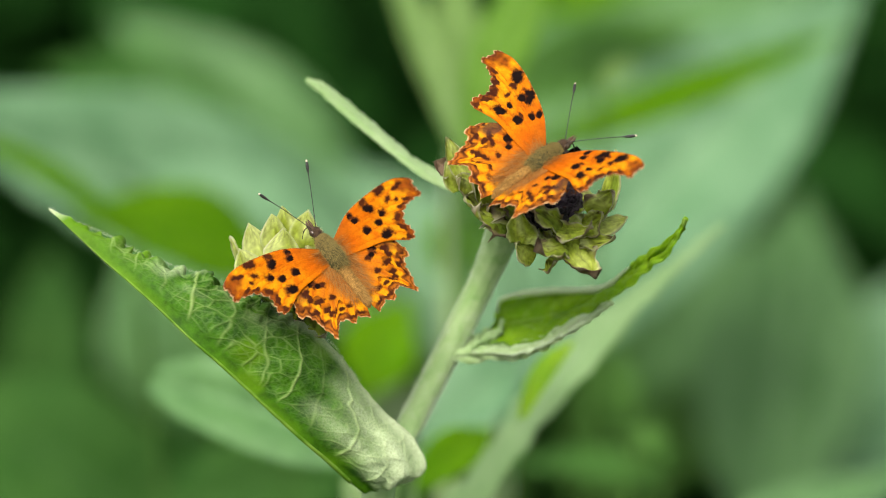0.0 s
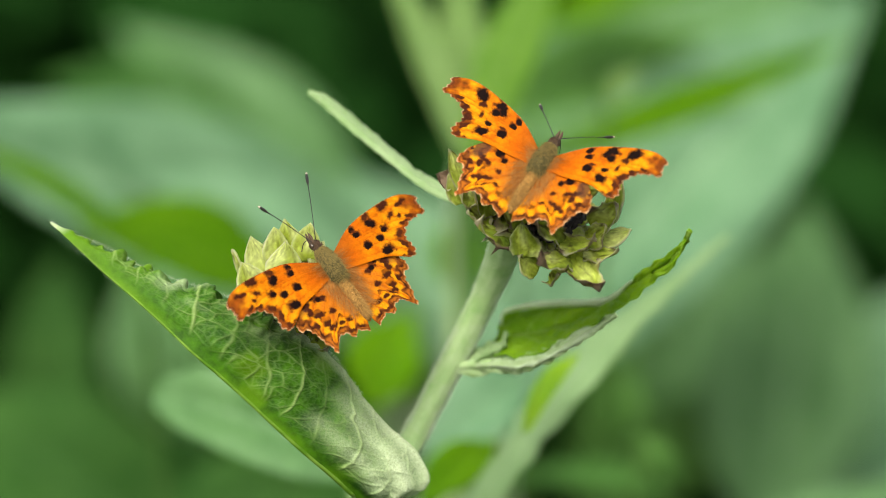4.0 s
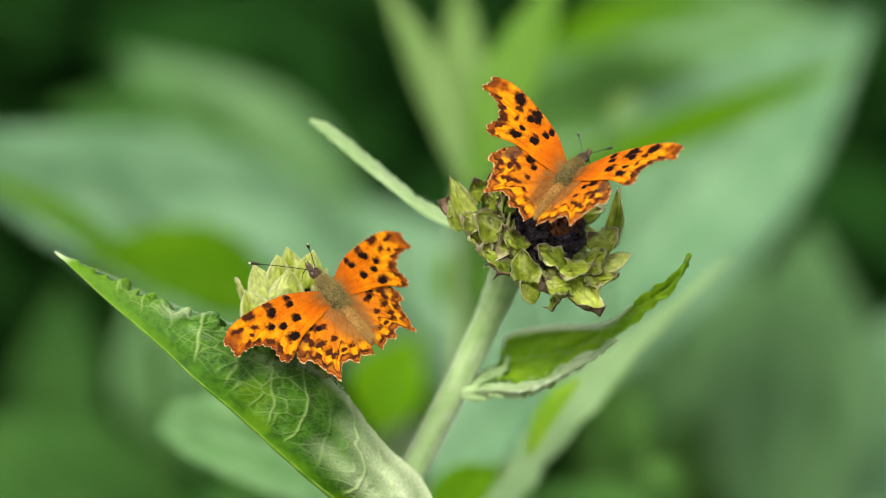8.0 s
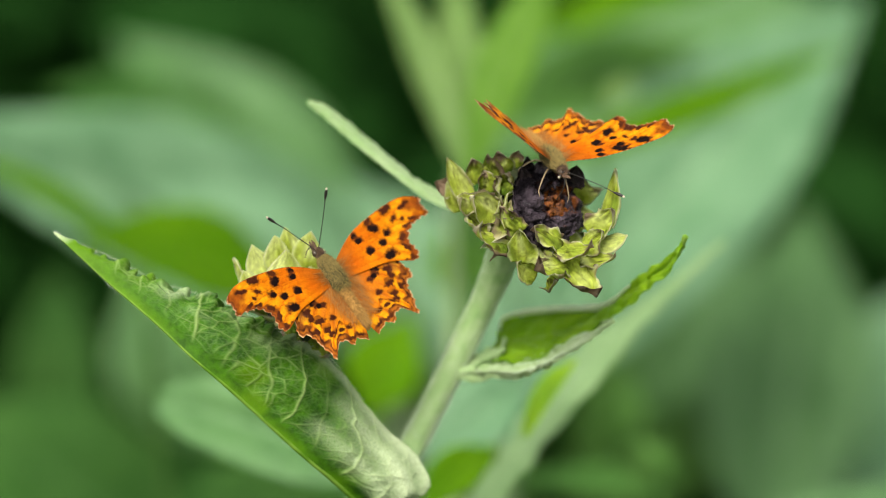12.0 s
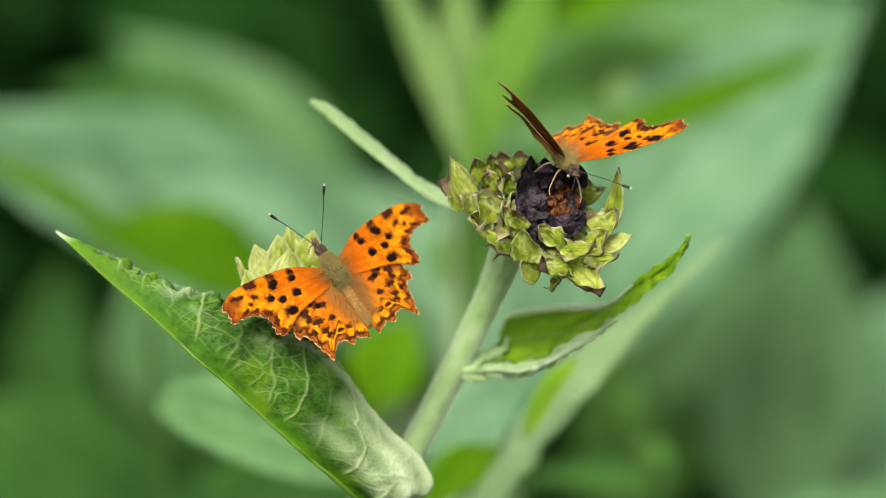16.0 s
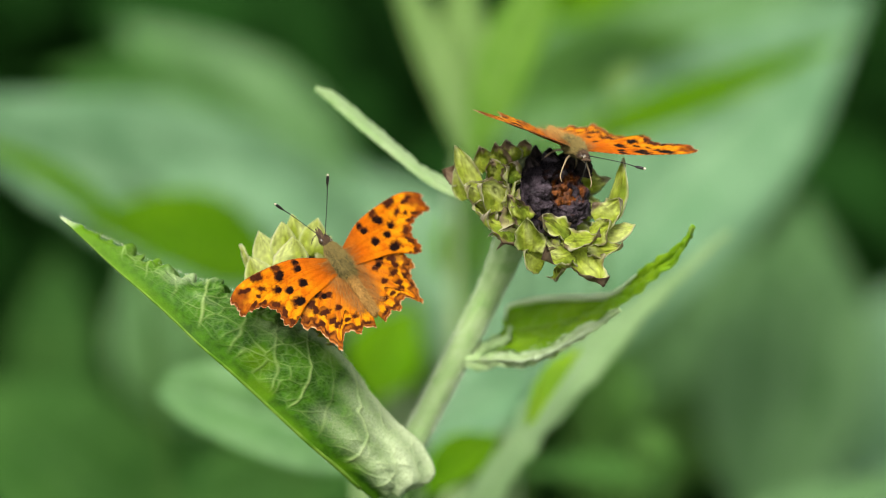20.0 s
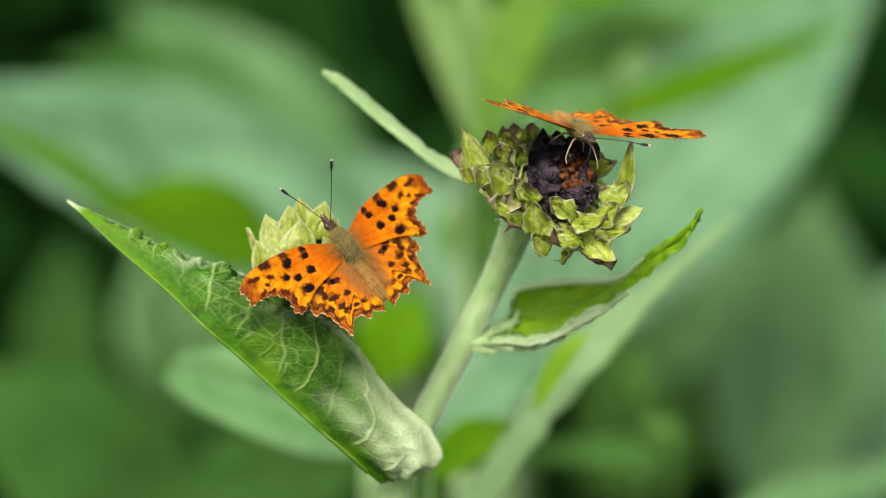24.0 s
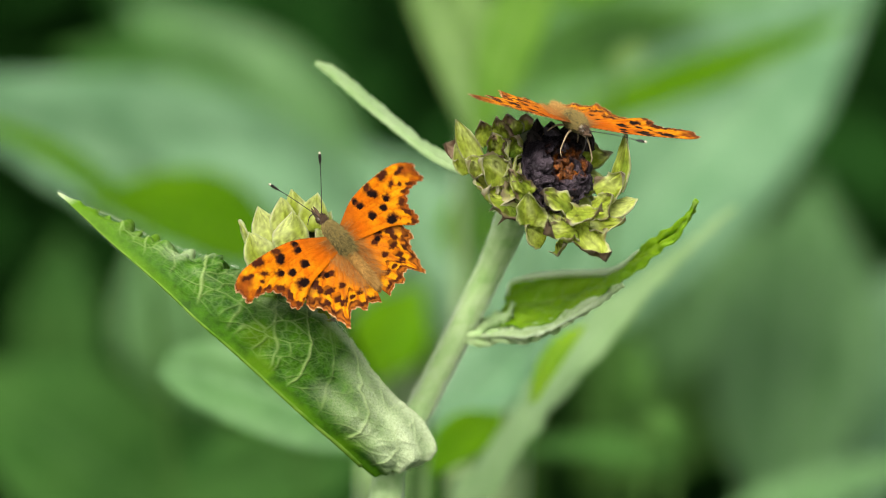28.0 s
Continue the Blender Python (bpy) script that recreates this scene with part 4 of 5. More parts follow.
def hero_bract(head, base, tip, width, brown, light, seed, face=(0.2, 0.3, 1.0), curl=0.12, cup=0.3, skin=None, name="bract"):
    """A single larger scale that stands out from the head, from base to tip."""
    base, tip = Vector(base) * MM, Vector(tip) * MM
    y = (tip - base).normalized()
    x = y.cross(Vector(face)).normalized()
    m = Matrix((x, y, x.cross(y))).transposed().to_4x4()
    ob = link_mesh(name, bract_mesh(name, seed, (tip - base).length / MM, width, curl, brown, light, cup), skin or BRACT, head)
    ob.matrix_basis = head.matrix_basis.inverted() @ Matrix.Translation(base) @ m


open_head = seed_head((24.4, 14.6, -4), (0.6, 0.16, 0.78), 11.5, [(12, 0.8, -1.05, 40), (13, 0.85, -0.75, 36), (14, 0.88, -0.42, 30)], 3, 0.8, 0.2, "opened seed head with green scales browned at the tips")
hero_bract(open_head, (5.5, 15.8, -6.0), (0.3, 25.0, -4.0), 5.1, 0.12, 0.9, 301, (-0.2, 0.4, 0.9))
hero_bract(open_head, (13.0, 11.3, 0.0), (5.1, 16.0, 4.0), 7.9, 0.22, 0.85, 302, (-0.2, 0.4, 0.9))
hero_bract(open_head, (10.5, 17.0, -3.0), (8.9, 22.0, -1.0), 5.5, 0.4, 0.6, 303, (-0.2, 0.4, 0.9))
hero_bract(open_head, (13.0, 16.6, -2.0), (14.4, 21.8, 0.0), 4.9, 0.4, 0.5, 304, (-0.2, 0.4, 0.9))
hero_bract(open_head, (14.2, 4.8, 2.0), (5.8, 8.3, 6.0), 5.5, 0.32, 0.75, 305, (-0.3, 0.7, 0.8))
hero_bract(open_head, (17.3, 1.0, 5.0), (17.2, 9.1, 9.0), 7.1, 0.1, 0.95, 306, (-0.2, 0.4, 0.9))
hero_bract(open_head, (17.0, 7.9, 4.0), (12.0, 13.7, 7.0), 4.9, 0.3, 0.75, 307, (-0.2, 0.2, 1.0))
hero_bract(open_head, (26.2, 5.2, 7.0), (18.7, 8.3, 10.0), 5.9, 0.3, 0.7, 308, (-0.1, 0.6, 0.8))
hero_bract(open_head, (27.1, 0.6, 7.0), (19.6, -0.7, 10.0), 6.3, 0.28, 0.8, 309, (0.0, 0.6, 0.8))
hero_bract(open_head, (26.9, 2.1, 5.0), (33.4, -7.2, 9.0), 7.9, 0.33, 0.85, 310, (0.3, 0.5, 0.9))
hero_bract(open_head, (25.0, 4.0, 8.0), (33.0, 3.7, 10.0), 5.5, 0.25, 0.8, 311, (0.1, 0.7, 0.8))
hero_bract(open_head, (30.3, 1.9, 4.0), (38.1, 1.6, 6.0), 6.1, 0.18, 0.85, 312, (0.1, 0.7, 0.7))
hero_bract(open_head, (33.3, 5.0, 1.0), (41.1, 6.5, 3.0), 6.1, 0.06, 0.95, 313, (0.1, 0.7, 0.7))
hero_bract(open_head, (32.0, 7.7, 2.0), (38.4, 12.4, 4.0), 7.1, 0.25, 0.75, 314, (-0.2, 0.4, 0.9))
hero_bract(open_head, (35.7, 9.4, -4.0), (39.7, 21.6, -3.0), 5.5, 0.08, 0.6, 315, (-0.7, 0.2, 0.7))
hero_bract(open_head, (8.5, 19.6, -7.0), (5.9, 24.9, -6.0), 5.5, 0.45, 0.5, 316, (-0.2, 0.4, 0.9))
hero_bract(open_head, (13.1, 20.9, -9.0), (12.5, 26.6, -8.0), 5.5, 0.6, 0.4, 317, (-0.2, 0.4, 0.9))
hero_bract(open_head, (16.6, 21.8, -10.0), (17.1, 26.6, -9.0), 4.9, 0.7, 0.35, 318, (-0.2, 0.4, 0.9))
hero_bract(open_head, (4.3, 13.4, -9.0), (0.6, 20.5, -6.0), 6.1, 0.1, 0.85, 319, (-0.2, 0.4, 0.9))
hero_bract(open_head, (9.9, 9.1, -2.0), (4.1, 11.6, 2.0), 6.7, 0.2, 0.8, 320, (-0.2, 0.4, 0.9))
hero_bract(open_head, (20.4, -1.8, 2.0), (15.4, 1.5, 6.0), 6.1, 0.15, 0.7, 321, (-0.2, 0.4, 0.9))
hero_bract(open_head, (22.9, -2.5, 3.0), (25.4, -2.7, 7.0), 6.1, 0.2, 0.7, 322, (-0.2, 0.4, 0.9))
hero_bract(open_head, (2.4, 17.2, -9.0), (-2.3, 19.5, -8.0), 5.1, 0.85, 0.4, 323, (-0.2, 0.4, 0.9))
hero_bract(open_head, (6.8, 13.9, -5.0), (2.6, 15.7, -1.0), 5.9, 0.15, 0.85, 324, (-0.2, 0.4, 0.9))
hero_bract(open_head, (13.0, 6.3, -1.0), (8.4, 9.0, 3.0), 6.1, 0.25, 0.75, 325, (-0.2, 0.4, 0.9))
hero_bract(open_head, (30.8, 4.7, 3.0), (35.9, 7.7, 6.0), 6.1, 0.2, 0.8, 326, (-0.2, 0.4, 0.9))
hero_bract(open_head, (11.6, 18.4, -8.0), (10.0, 25.9, -6.0), 5.1, 0.35, 0.55, 327, (-0.2, 0.4, 0.9))
# withered florets added where the butterfly's shadow falls, its black in their colour
for k, (base, tip, size) in enumerate((((19.0, 16.8, -6), (18.5, 25.2, -5), 5.5), ((22.0, 17.6, -7), (22.3, 24.8, -6), 6.0), ((25.5, 18.2, -7), (26.2, 24.2, -6), 6.0), ((28.8, 18.0, -7), (29.6, 23.2, -6), 5.0), ((18.6, 17.0, -2), (17.6, 22.8, -1), 4.0))):
    hero_bract(open_head, base, tip, size, 1.0, 0.1, 340 + k, (-0.1, 0.2, 1.0), skin=DISC_BLACK, name="withered_shade_floret")
closed_head = seed_head((-34.7, -3.7, -14), (-0.25, 0.55, 0.8), 11.0, [(12, 0.5, -1.2, 35), (12, 0.66, -0.85, 18), (13, 0.78, -0.5, 6), (12, 0.74, -0.15, -8)], 5, 1.05, 0.02, "closed pale green bud of overlapping scales", disc=False)
hero_bract(closed_head, (-39.7, -3.7, -8), (-43.4, 5.8, -6), 7.8, 0.0, 0.95, 321, curl=0.04, cup=0.15)
hero_bract(closed_head, (-37.2, 0.1, -8), (-38.6, 7.7, -6), 6.5, 0.0, 0.95, 322, curl=0.04, cup=0.15)
hero_bract(closed_head, (-34.8, 0.1, -10), (-35.9, 9.6, -8), 7.2, 0.0, 0.85, 323, curl=0.04, cup=0.15)
hero_bract(closed_head, (-31.6, 0.1, -10), (-30.2, 8.7, -8), 7.2, 0.0, 0.85, 324, curl=0.04, cup=0.15)
hero_bract(closed_head, (-35.8, -3.7, -5), (-36.0, 4.5, -3), 8.5, 0.0, 1.0, 325, curl=0.04, cup=0.15)
hero_bract(closed_head, (-44.5, -6.2, -8), (-47.0, 2.9, -6), 3.9, 0.12, 1.0, 326, (-0.8, 0, 0.6), curl=0.04, cup=0.15)
hero_bract(closed_head, (-41.5, -7.4, -6), (-45.2, 0.1, -4), 7.8, 0.0, 1.0, 327, curl=0.04, cup=0.15)
hero_bract(closed_head, (-29.6, -15.1, -8), (-26.0, -19.8, -5), 6.5, 0.3, 0.3, 328, curl=0.04, cup=0.15)
hero_bract(closed_head, (-33.4, -13.8, -8), (-37.1, -15.3, -6), 6.5, 0.5, 0.2, 329, curl=0.04, cup=0.15)

# ---- the butterflies ----
FORE_COSTA = [(1.2, 3.4), (7.7, 9.3), (15.7, 12.9), (21.4, 14.3), (25.0, 13.8)]
FORE_OUTER = [(25.0, 13.7), (26.2, 12.9), (26.2, 11.2), (27.0, 8.9), (25.4, 8.5), (22.6, 7.4), (20.8, 5.6), (20.2, 3.4), (21.2, 1.2), (20.9, -0.6), (19.3, -1.0)]
FORE_INNER = [(1.0, -0.6), (7.5, -0.2), (13.5, 0.2), (19.3, -1.0)]
HIND_FRONT = [(0.9, 1.4), (6, 1.4), (12, 0.0), (15.3, -3.2)]
HIND_OUTER = [(15.3, -3.2), (16.5, -6.9), (14.2, -8.6), (13.3, -11.6), (12.2, -15.9), (11.0, -14.6), (9.4, -13.3), (7.4, -13.0), (6.2, -14.9), (4.0, -13.9), (1.4, -15.4)]
HIND_INNER = [(0.5, -2.0), (0.35, -7.0), (0.5, -12.0), (1.4, -15.4)]
# spots of each individual: x, y, half-length, half-width, turn in degrees; the black ones, then the brown ones
FORE_BLACK = {"fine": [(7.9, 8.2, 0.78, 0.7, 0), (8.5, 6.9, 0.9, 0.8, 0), (12.9, 8.9, 1.35, 1.05, -35), (15.8, 6.9, 0.85, 0.78, 40), (14.0, 5.0, 0.95, 0.88, 0), (10.4, 3.8, 0.98, 0.9, 30), (14.6, 1.7, 1.45, 1.1, -10)],
              "bold": [(18.3, 11.5, 1.75, 1.25, 62), (13.0, 9.8, 1.9, 1.3, 52), (13.9, 8.6, 0.9, 0.9, 0), (8.4, 8.4, 0.95, 0.7, 62), (9.0, 6.8, 0.8, 0.75, 0), (10.7, 3.9, 1.12, 1.0, 0), (14.4, 5.2, 0.85, 0.6, 15), (14.8, 2.6, 1.5, 0.95, -22)]}
FORE_BROWN = {"fine": [(12.2, 10.5, 1.3, 0.95, 70), (17.3, 12.4, 1.9, 0.95, 25), (18.6, 10.0, 1.1, 0.75, 40), (20.4, 9.2, 0.7, 0.5, 40), (21.6, 12.2, 1.6, 0.5, 30)],
              "bold": [(11.2, 5.4, 1.0, 0.45, 10), (16.6, 7.0, 0.45, 0.75, 0), (17.4, 9.5, 0.7, 0.9, 70), (19.6, 4.4, 0.75, 1.5, 15), (20.6, 6.6, 0.8, 1.0, 40)]}
HIND_BLACK = {"fine": [(9.2, -2.2, 1.05, 0.85, 0), (8.2, -3.3, 0.85, 0.7, 0)], "bold": [(8.8, -1.5, 1.05, 0.95, 0), (7.1, -2.5, 0.72, 0.7, 0)]}
HIND_BROWN = {"fine": [(6.9, -3.6, 0.85, 0.8, 40), (6.8, -7.1, 0.85, 0.7, 20), (10.2, -6.6, 1.3, 0.75, 20), (12.0, -5.2, 0.9, 0.7, 0), (9.3, -10.4, 1.0, 0.6, 0), (4.6, -10.8, 0.8, 0.45, 20), (12.4, -8.3, 0.9, 0.6, 60), (6.8, -10.6, 0.9, 0.5, 0), (11.6, -3.2, 1.0, 0.7, 0)],
              "bold": [(6.9, -5.7, 0.9, 0.65, 0), (10.3, -4.6, 1.4, 0.6, 25), (11.6, -5.8, 0.7, 1.0, 0), (8.2, -8.4, 1.15, 0.55, -10), (5.5, -9.0, 0.9, 0.45, 10), (11.1, -9.6, 0.7, 0.5, 40), (13.6, -6.4, 0.7, 0.6, 60)]}


def margin_teeth(points, count, amount, seed):
    """Gives an outer margin its small uneven teeth."""
    c = spline([(x, y, 0) for x, y in points], count)
    out = np.cross(unit(np.gradient(c, axis=0)), (0, 0, 1.0))
    s = np.linspace(0, 1, count)
    tooth = np.abs(np.mod(s * 9 + seed + 0.2 * np.sin(s * 23), 1.0) - 0.5) * 2 - 0.5
    taper = np.minimum(1, np.minimum(s, 1 - s) * 14)
    return c - out * ((tooth * amount + 0.16 * np.sin(s * 83) + 0.1 * np.sin(s * 147)) * taper)[:, None]


def smooth_mask(d, soft):
    return np.clip(0.5 - d / soft, 0, 1)


def wing_paint(x, y, u, v, fore, seed, kind):
    """The colours of the upper side; u from root to margin, v along the margin."""
    p = np.stack([x, y, np.zeros_like(x)], -1)
    fine, broad, mottle, speck = grain(p, 1.5, seed + 1), grain(p, 0.4, seed + 2), grain(p, 0.75, seed + 3), grain(p, 4.5, seed + 4)
    bold = kind == "bold"
    orange, amber, gold = (0.5, 0.102, 0.001), (0.61, 0.17, 0.001), (0.74, 0.3, 0.004)
    rust, brown, black = (0.26, 0.058, 0.004), (0.05, 0.012, 0.004), (0.008, 0.003, 0.002)
    col = np.tile(np.array(orange), (len(x), 1))

    def lay(mask, c):
        nonlocal col
        mask = np.clip(mask, 0, 1)[:, None]
        col = col * (1 - mask) + np.array(c) * mask

    def blob(sx, sy, a, b, turn, soft, tone, ragged=0.22):
        c, q = math.cos(radians(turn)), math.sin(radians(turn))
        dx, dy = x - sx, y - sy
        d = (np.abs((dx * c + dy * q) / a) ** 2.5 + np.abs((-dx * q + dy * c) / b) ** 2.5) ** 0.4 - 1.0 + ragged * fine + 0.13 * speck
        lay(smooth_mask(d, soft), tone)

    gap = (1 - u) * (22.0 if fore else 14.0)
    uneven = gap + (0.55 * mottle + 0.25 * fine) * np.clip(gap, 0, 1)
    cells = 7.0 if fore else 8.0
    cell = np.abs(np.mod(v * cells + 0.1 * fine, 1.0) - 0.5)
    lay((u - 0.2) * 2.2 + broad * 0.7, amber)
    lay(np.clip(0.3 - u, 0, 0.3) * 3.0, (0.24, 0.08, 0.008))
    # the fields between the veins pale towards the margin
    lay(smooth_mask(cell - 0.3, 0.35) * np.clip((u - 0.4) * 3, 0, 1) * np.clip(0.45 + 0.8 * mottle, 0, 0.9), gold)
    # fine rays of scales along the veins, and the darker veins themselves
    ray = grain(np.stack([v * 60, u * 5, 0 * u], -1), 1.0, seed + 5)
    lay(np.clip(ray, 0, 1) * np.clip((0.75 - u) * 2, 0, 1) * 0.5, (0.32, 0.075, 0.002))
    lay(smooth_mask(0.46 - cell, 0.05) * np.clip(u * 2 - 0.3, 0, 1) * 0.5, (0.28, 0.055, 0.003))
    if fore:
        behind = np.clip((v - 0.26) * 9, 0, 1)
        lay(smooth_mask(np.hypot((uneven - 3.7) / 1.2, cell / 0.38) - 1, 0.7) * np.clip((v - 0.1) * 6, 0, 1) * 0.85, gold)
        lay(smooth_mask(uneven - 2.5 + 1.4 * cell, 0.8) * behind * 0.95, rust)
        lay(smooth_mask(np.hypot((uneven - 1.7) / 0.95, cell / 0.42) - 1 + 0.3 * mottle, 0.5) * behind * 0.95, brown)
        lay(smooth_mask(uneven - 1.4, 1.0) * np.clip((0.4 - v) * 9, 0, 1) * 0.9, (0.2, 0.045, 0.004))
        apex = np.hypot((x - 25.0) * (0.8 if bold else 0.62), y - 12.0)
        lay(smooth_mask(apex - 2.3 + 0.8 * mottle, 1.6) * 0.9, rust)
        lay(smooth_mask(apex - 1.7 + 0.8 * mottle + 0.5 * fine, 1.0) * (0.55 if bold else 0.3), brown)
    else:
        # golden brown down along the inner half
        inner = np.clip(1.05 - (u - 0.05) * 1.55, 0, 1) * np.clip((v - 0.16) * 2.4, 0, 1)
        lay(inner * 0.8, (0.26, 0.1, 0.014))
        lay(inner * np.clip(0.3 + 0.9 * ray, 0, 1) * 0.7, (0.5, 0.25, 0.06))
        lay(smooth_mask(uneven - 1.9, 0.8) * 0.9, (0.33, 0.095, 0.01))
        lay(smooth_mask(np.hypot((uneven - 2.6) / 0.7, cell / 0.4) - 1, 0.5) * 0.95, gold)
        lay(smooth_mask(np.abs(uneven - 1.7 + 1.5 * cell) - 0.45, 0.4) * np.clip(0.85 + 0.6 * mottle, 0, 1), brown)
        lay(smooth_mask(np.hypot((uneven - 4.3 + 1.9 * cell) / 0.55, cell / 0.46) - 1, 0.5) * np.clip(0.9 + 0.7 * mottle, 0, 1) * np.clip((0.97 - v) * 12, 0, 1), brown)
        corner = np.hypot((x - 13.2) * 0.9, y + 2.6)
        lay(smooth_mask(corner - 2.1 + 1.2 * mottle, 1.6) * np.clip(gap - 0.6, 0, 1) * (0.85 if bold else 0.5), (0.05, 0.026, 0.02))
    for spot_row in (FORE_BROWN if fore else HIND_BROWN)[kind]:
        blob(*spot_row, 0.65, brown, 0.35)
    for spot_row in (FORE_BLACK if fore else HIND_BLACK)[kind]:
        blob(spot_row[0] + 0.2, spot_row[1] + 0.3, spot_row[2] * 1.12, spot_row[3] * 1.12, spot_row[4], 0.6, (0.09, 0.022, 0.004), 0.35)
        blob(*spot_row[:2], spot_row[2] * (0.94 if bold else 0.88), spot_row[3] * (0.94 if bold else 0.88), spot_row[4], 0.3, black)
    # a dark line and a pale fringe, broken by dark dashes, and a pale front edge
    lay(smooth_mask(np.abs(gap - 0.5) - 0.14, 0.2) * 0.75, (0.07, 0.022, 0.008))
    dash = np.clip(np.sin(v * 64 + seed + 2 * fine) * 3 + 1.6, 0, 1)
    lay(smooth_mask(gap - 0.2, 0.16) * (0.15 + 0.7 * dash), (0.66, 0.47, 0.25))
    if fore:
        lay(smooth_mask(v - 0.012, 0.012) * 0.55, (0.12, 0.05, 0.012))
        lay(smooth_mask(v - 0.005, 0.006) * np.clip(0.5 + 2 * np.sin(u * 130), 0, 1) * 0.9, (0.62, 0.42, 0.2))
    return np.clip(col * (1 + 0.1 * fine[:, None] + 0.16 * speck[:, None] + 0.08 * broad[:, None]), 0, 1)


WINGS = {}


def wing_mesh(fore, side, kind):
    """kind: which individual's spots the wing has."""
    key = (fore, side, kind)
    if key in WINGS:
        return WINGS[key]
    nu, nv = 165, 175
    front, back = (FORE_COSTA, FORE_INNER) if fore else (HIND_FRONT, HIND_INNER)
    f = spline([(x, y, 0) for x, y in front], nu)[:, :2]
    b = spline([(x, y, 0) for x, y in back], nu)[:, :2]
    o = margin_teeth(FORE_OUTER if fore else HIND_OUTER, nv, 0.22 if fore else 0.4, 0.2 if fore else 0.6)[:, :2]
    u, v = np.linspace(0, 1, nu), np.linspace(0, 1, nv)
    U, V = np.meshgrid(u, v, indexing="ij")
    root = f[0] + (b[0] - f[0]) * v[:, None]
    ruled = f[:, None] * (1 - V)[..., None] + b[:, None] * V[..., None]
    spread = root[None] * (1 - U)[..., None] + o[None] * U[..., None]
    corner = (f[0] * (1 - V[..., None]) + b[0] * V[..., None]) * (1 - U)[..., None] + (f[-1] * (1 - V[..., None]) + b[-1] * V[..., None]) * U[..., None]
    q = ruled + spread - corner
    x, y = q[..., 0].ravel(), q[..., 1].ravel()
    ridge = 0.1 * np.abs(np.sin(np.pi * V.ravel() * 7)) * np.minimum(1, U.ravel() * 2)
    wave = 0.45 * np.sin(U.ravel() * 2.6) + 0.5 * grain(np.stack([x, y, 0 * x], -1), 0.13, 3) * U.ravel()
    z = ridge + wave + (0.15 if fore else -0.35)
    top = np.stack([x * side, y, z], -1)
    bottom = top - np.array([0, 0, 0.09])
    n = len(top)
    flip = side > 0
    faces = grid_faces(nu, nv, not flip) + [tuple(i + n for i in t) for t in grid_faces(nu, nv, flip)]
    rim = [i * nv for i in range(nu)] + [(nu - 1) * nv + j for j in range(1, nv)] + [i * nv + nv - 1 for i in range(nu - 2, -1, -1)]
    for a, c in zip(rim, rim[1:]):
        faces.append((a, c, c + n, a + n))
    name = "forewing" if fore else "hindwing"
    data = mesh_of(name, np.vstack([top, bottom]) * MM, faces)
    seed = 2.0 if fore else 11.0
    p = np.stack([x, y, 0 * x], -1)
    under = np.clip(0.5 + 0.8 * grain(p, 0.35, 4) + 0.5 * grain(p, 1.4, 9), 0, 1)[:, None]
    below = np.array([0.075, 0.028, 0.01]) * (1 - under) + np.array([0.25, 0.09, 0.024]) * under
    add_paint(data, np.vstack([wing_paint(x, y, U.ravel(), V.ravel(), fore, seed, kind), below]))
    WINGS[key] = data
    return data


def spindle(name, parent, material, stations, sides=20, label="", rough=0.0):
    """A rounded body along y: stations of (y, half-width, half-height, z)."""
    c = spline([(y, w, h) for y, w, h, _ in stations], 30)
    zz = np.interp(c[:, 0], [s[0] for s in stations][::(1 if stations[0][0] < stations[-1][0] else -1)], [s[3] for s in stations][::(1 if stations[0][0] < stations[-1][0] else -1)])
    v = []
    for (y, w, h), z in zip(c, zz):
        for j in range(sides):
            a = 6.2832 * j / sides
            v.append((max(w, 0.02) * math.cos(a), y, z + max(h, 0.02) * math.sin(a)))
    v = np.array(v)
    if rough:
        v += unit(v * np.array([1, 0.1, 1])) * (rough * wobble(v, 1.2, 5.0))[:, None]
    k = sides
    faces = [(i * k + j, i * k + (j + 1) % k, (i + 1) * k + (j + 1) % k, (i + 1) * k + j) for i in range(29) for j in range(k)]
    faces += [tuple(range(k))[::-1], tuple(29 * k + j for j in range(k))]
    return link_mesh(name, mesh_of(name, v * MM, faces), material, parent, label)


def fur_on(parent, name, material, y0, y1, half, z, count, length, seed, back=0.8):
    rng = np.random.default_rng(seed)
    roots, ways = [], []
    for i in range(count):
        y, a = rng.uniform(y0, y1), rng.uniform(-0.5, 3.64)
        k = math.sqrt(max(0.05, 1 - ((y - (y0 + y1) / 2) / ((y1 - y0) / 2) * 0.8) ** 2))
        d = np.array([math.cos(a), 0, math.sin(a)])
        roots.append(np.array([half * k * d[0], y, z + half * k * d[2]]))
        ways.append(d * 0.32 + np.array([0, -back, 0]))
    hairs(name, parent, material, roots, ways, length, 0.035, seed, droop=0.15)


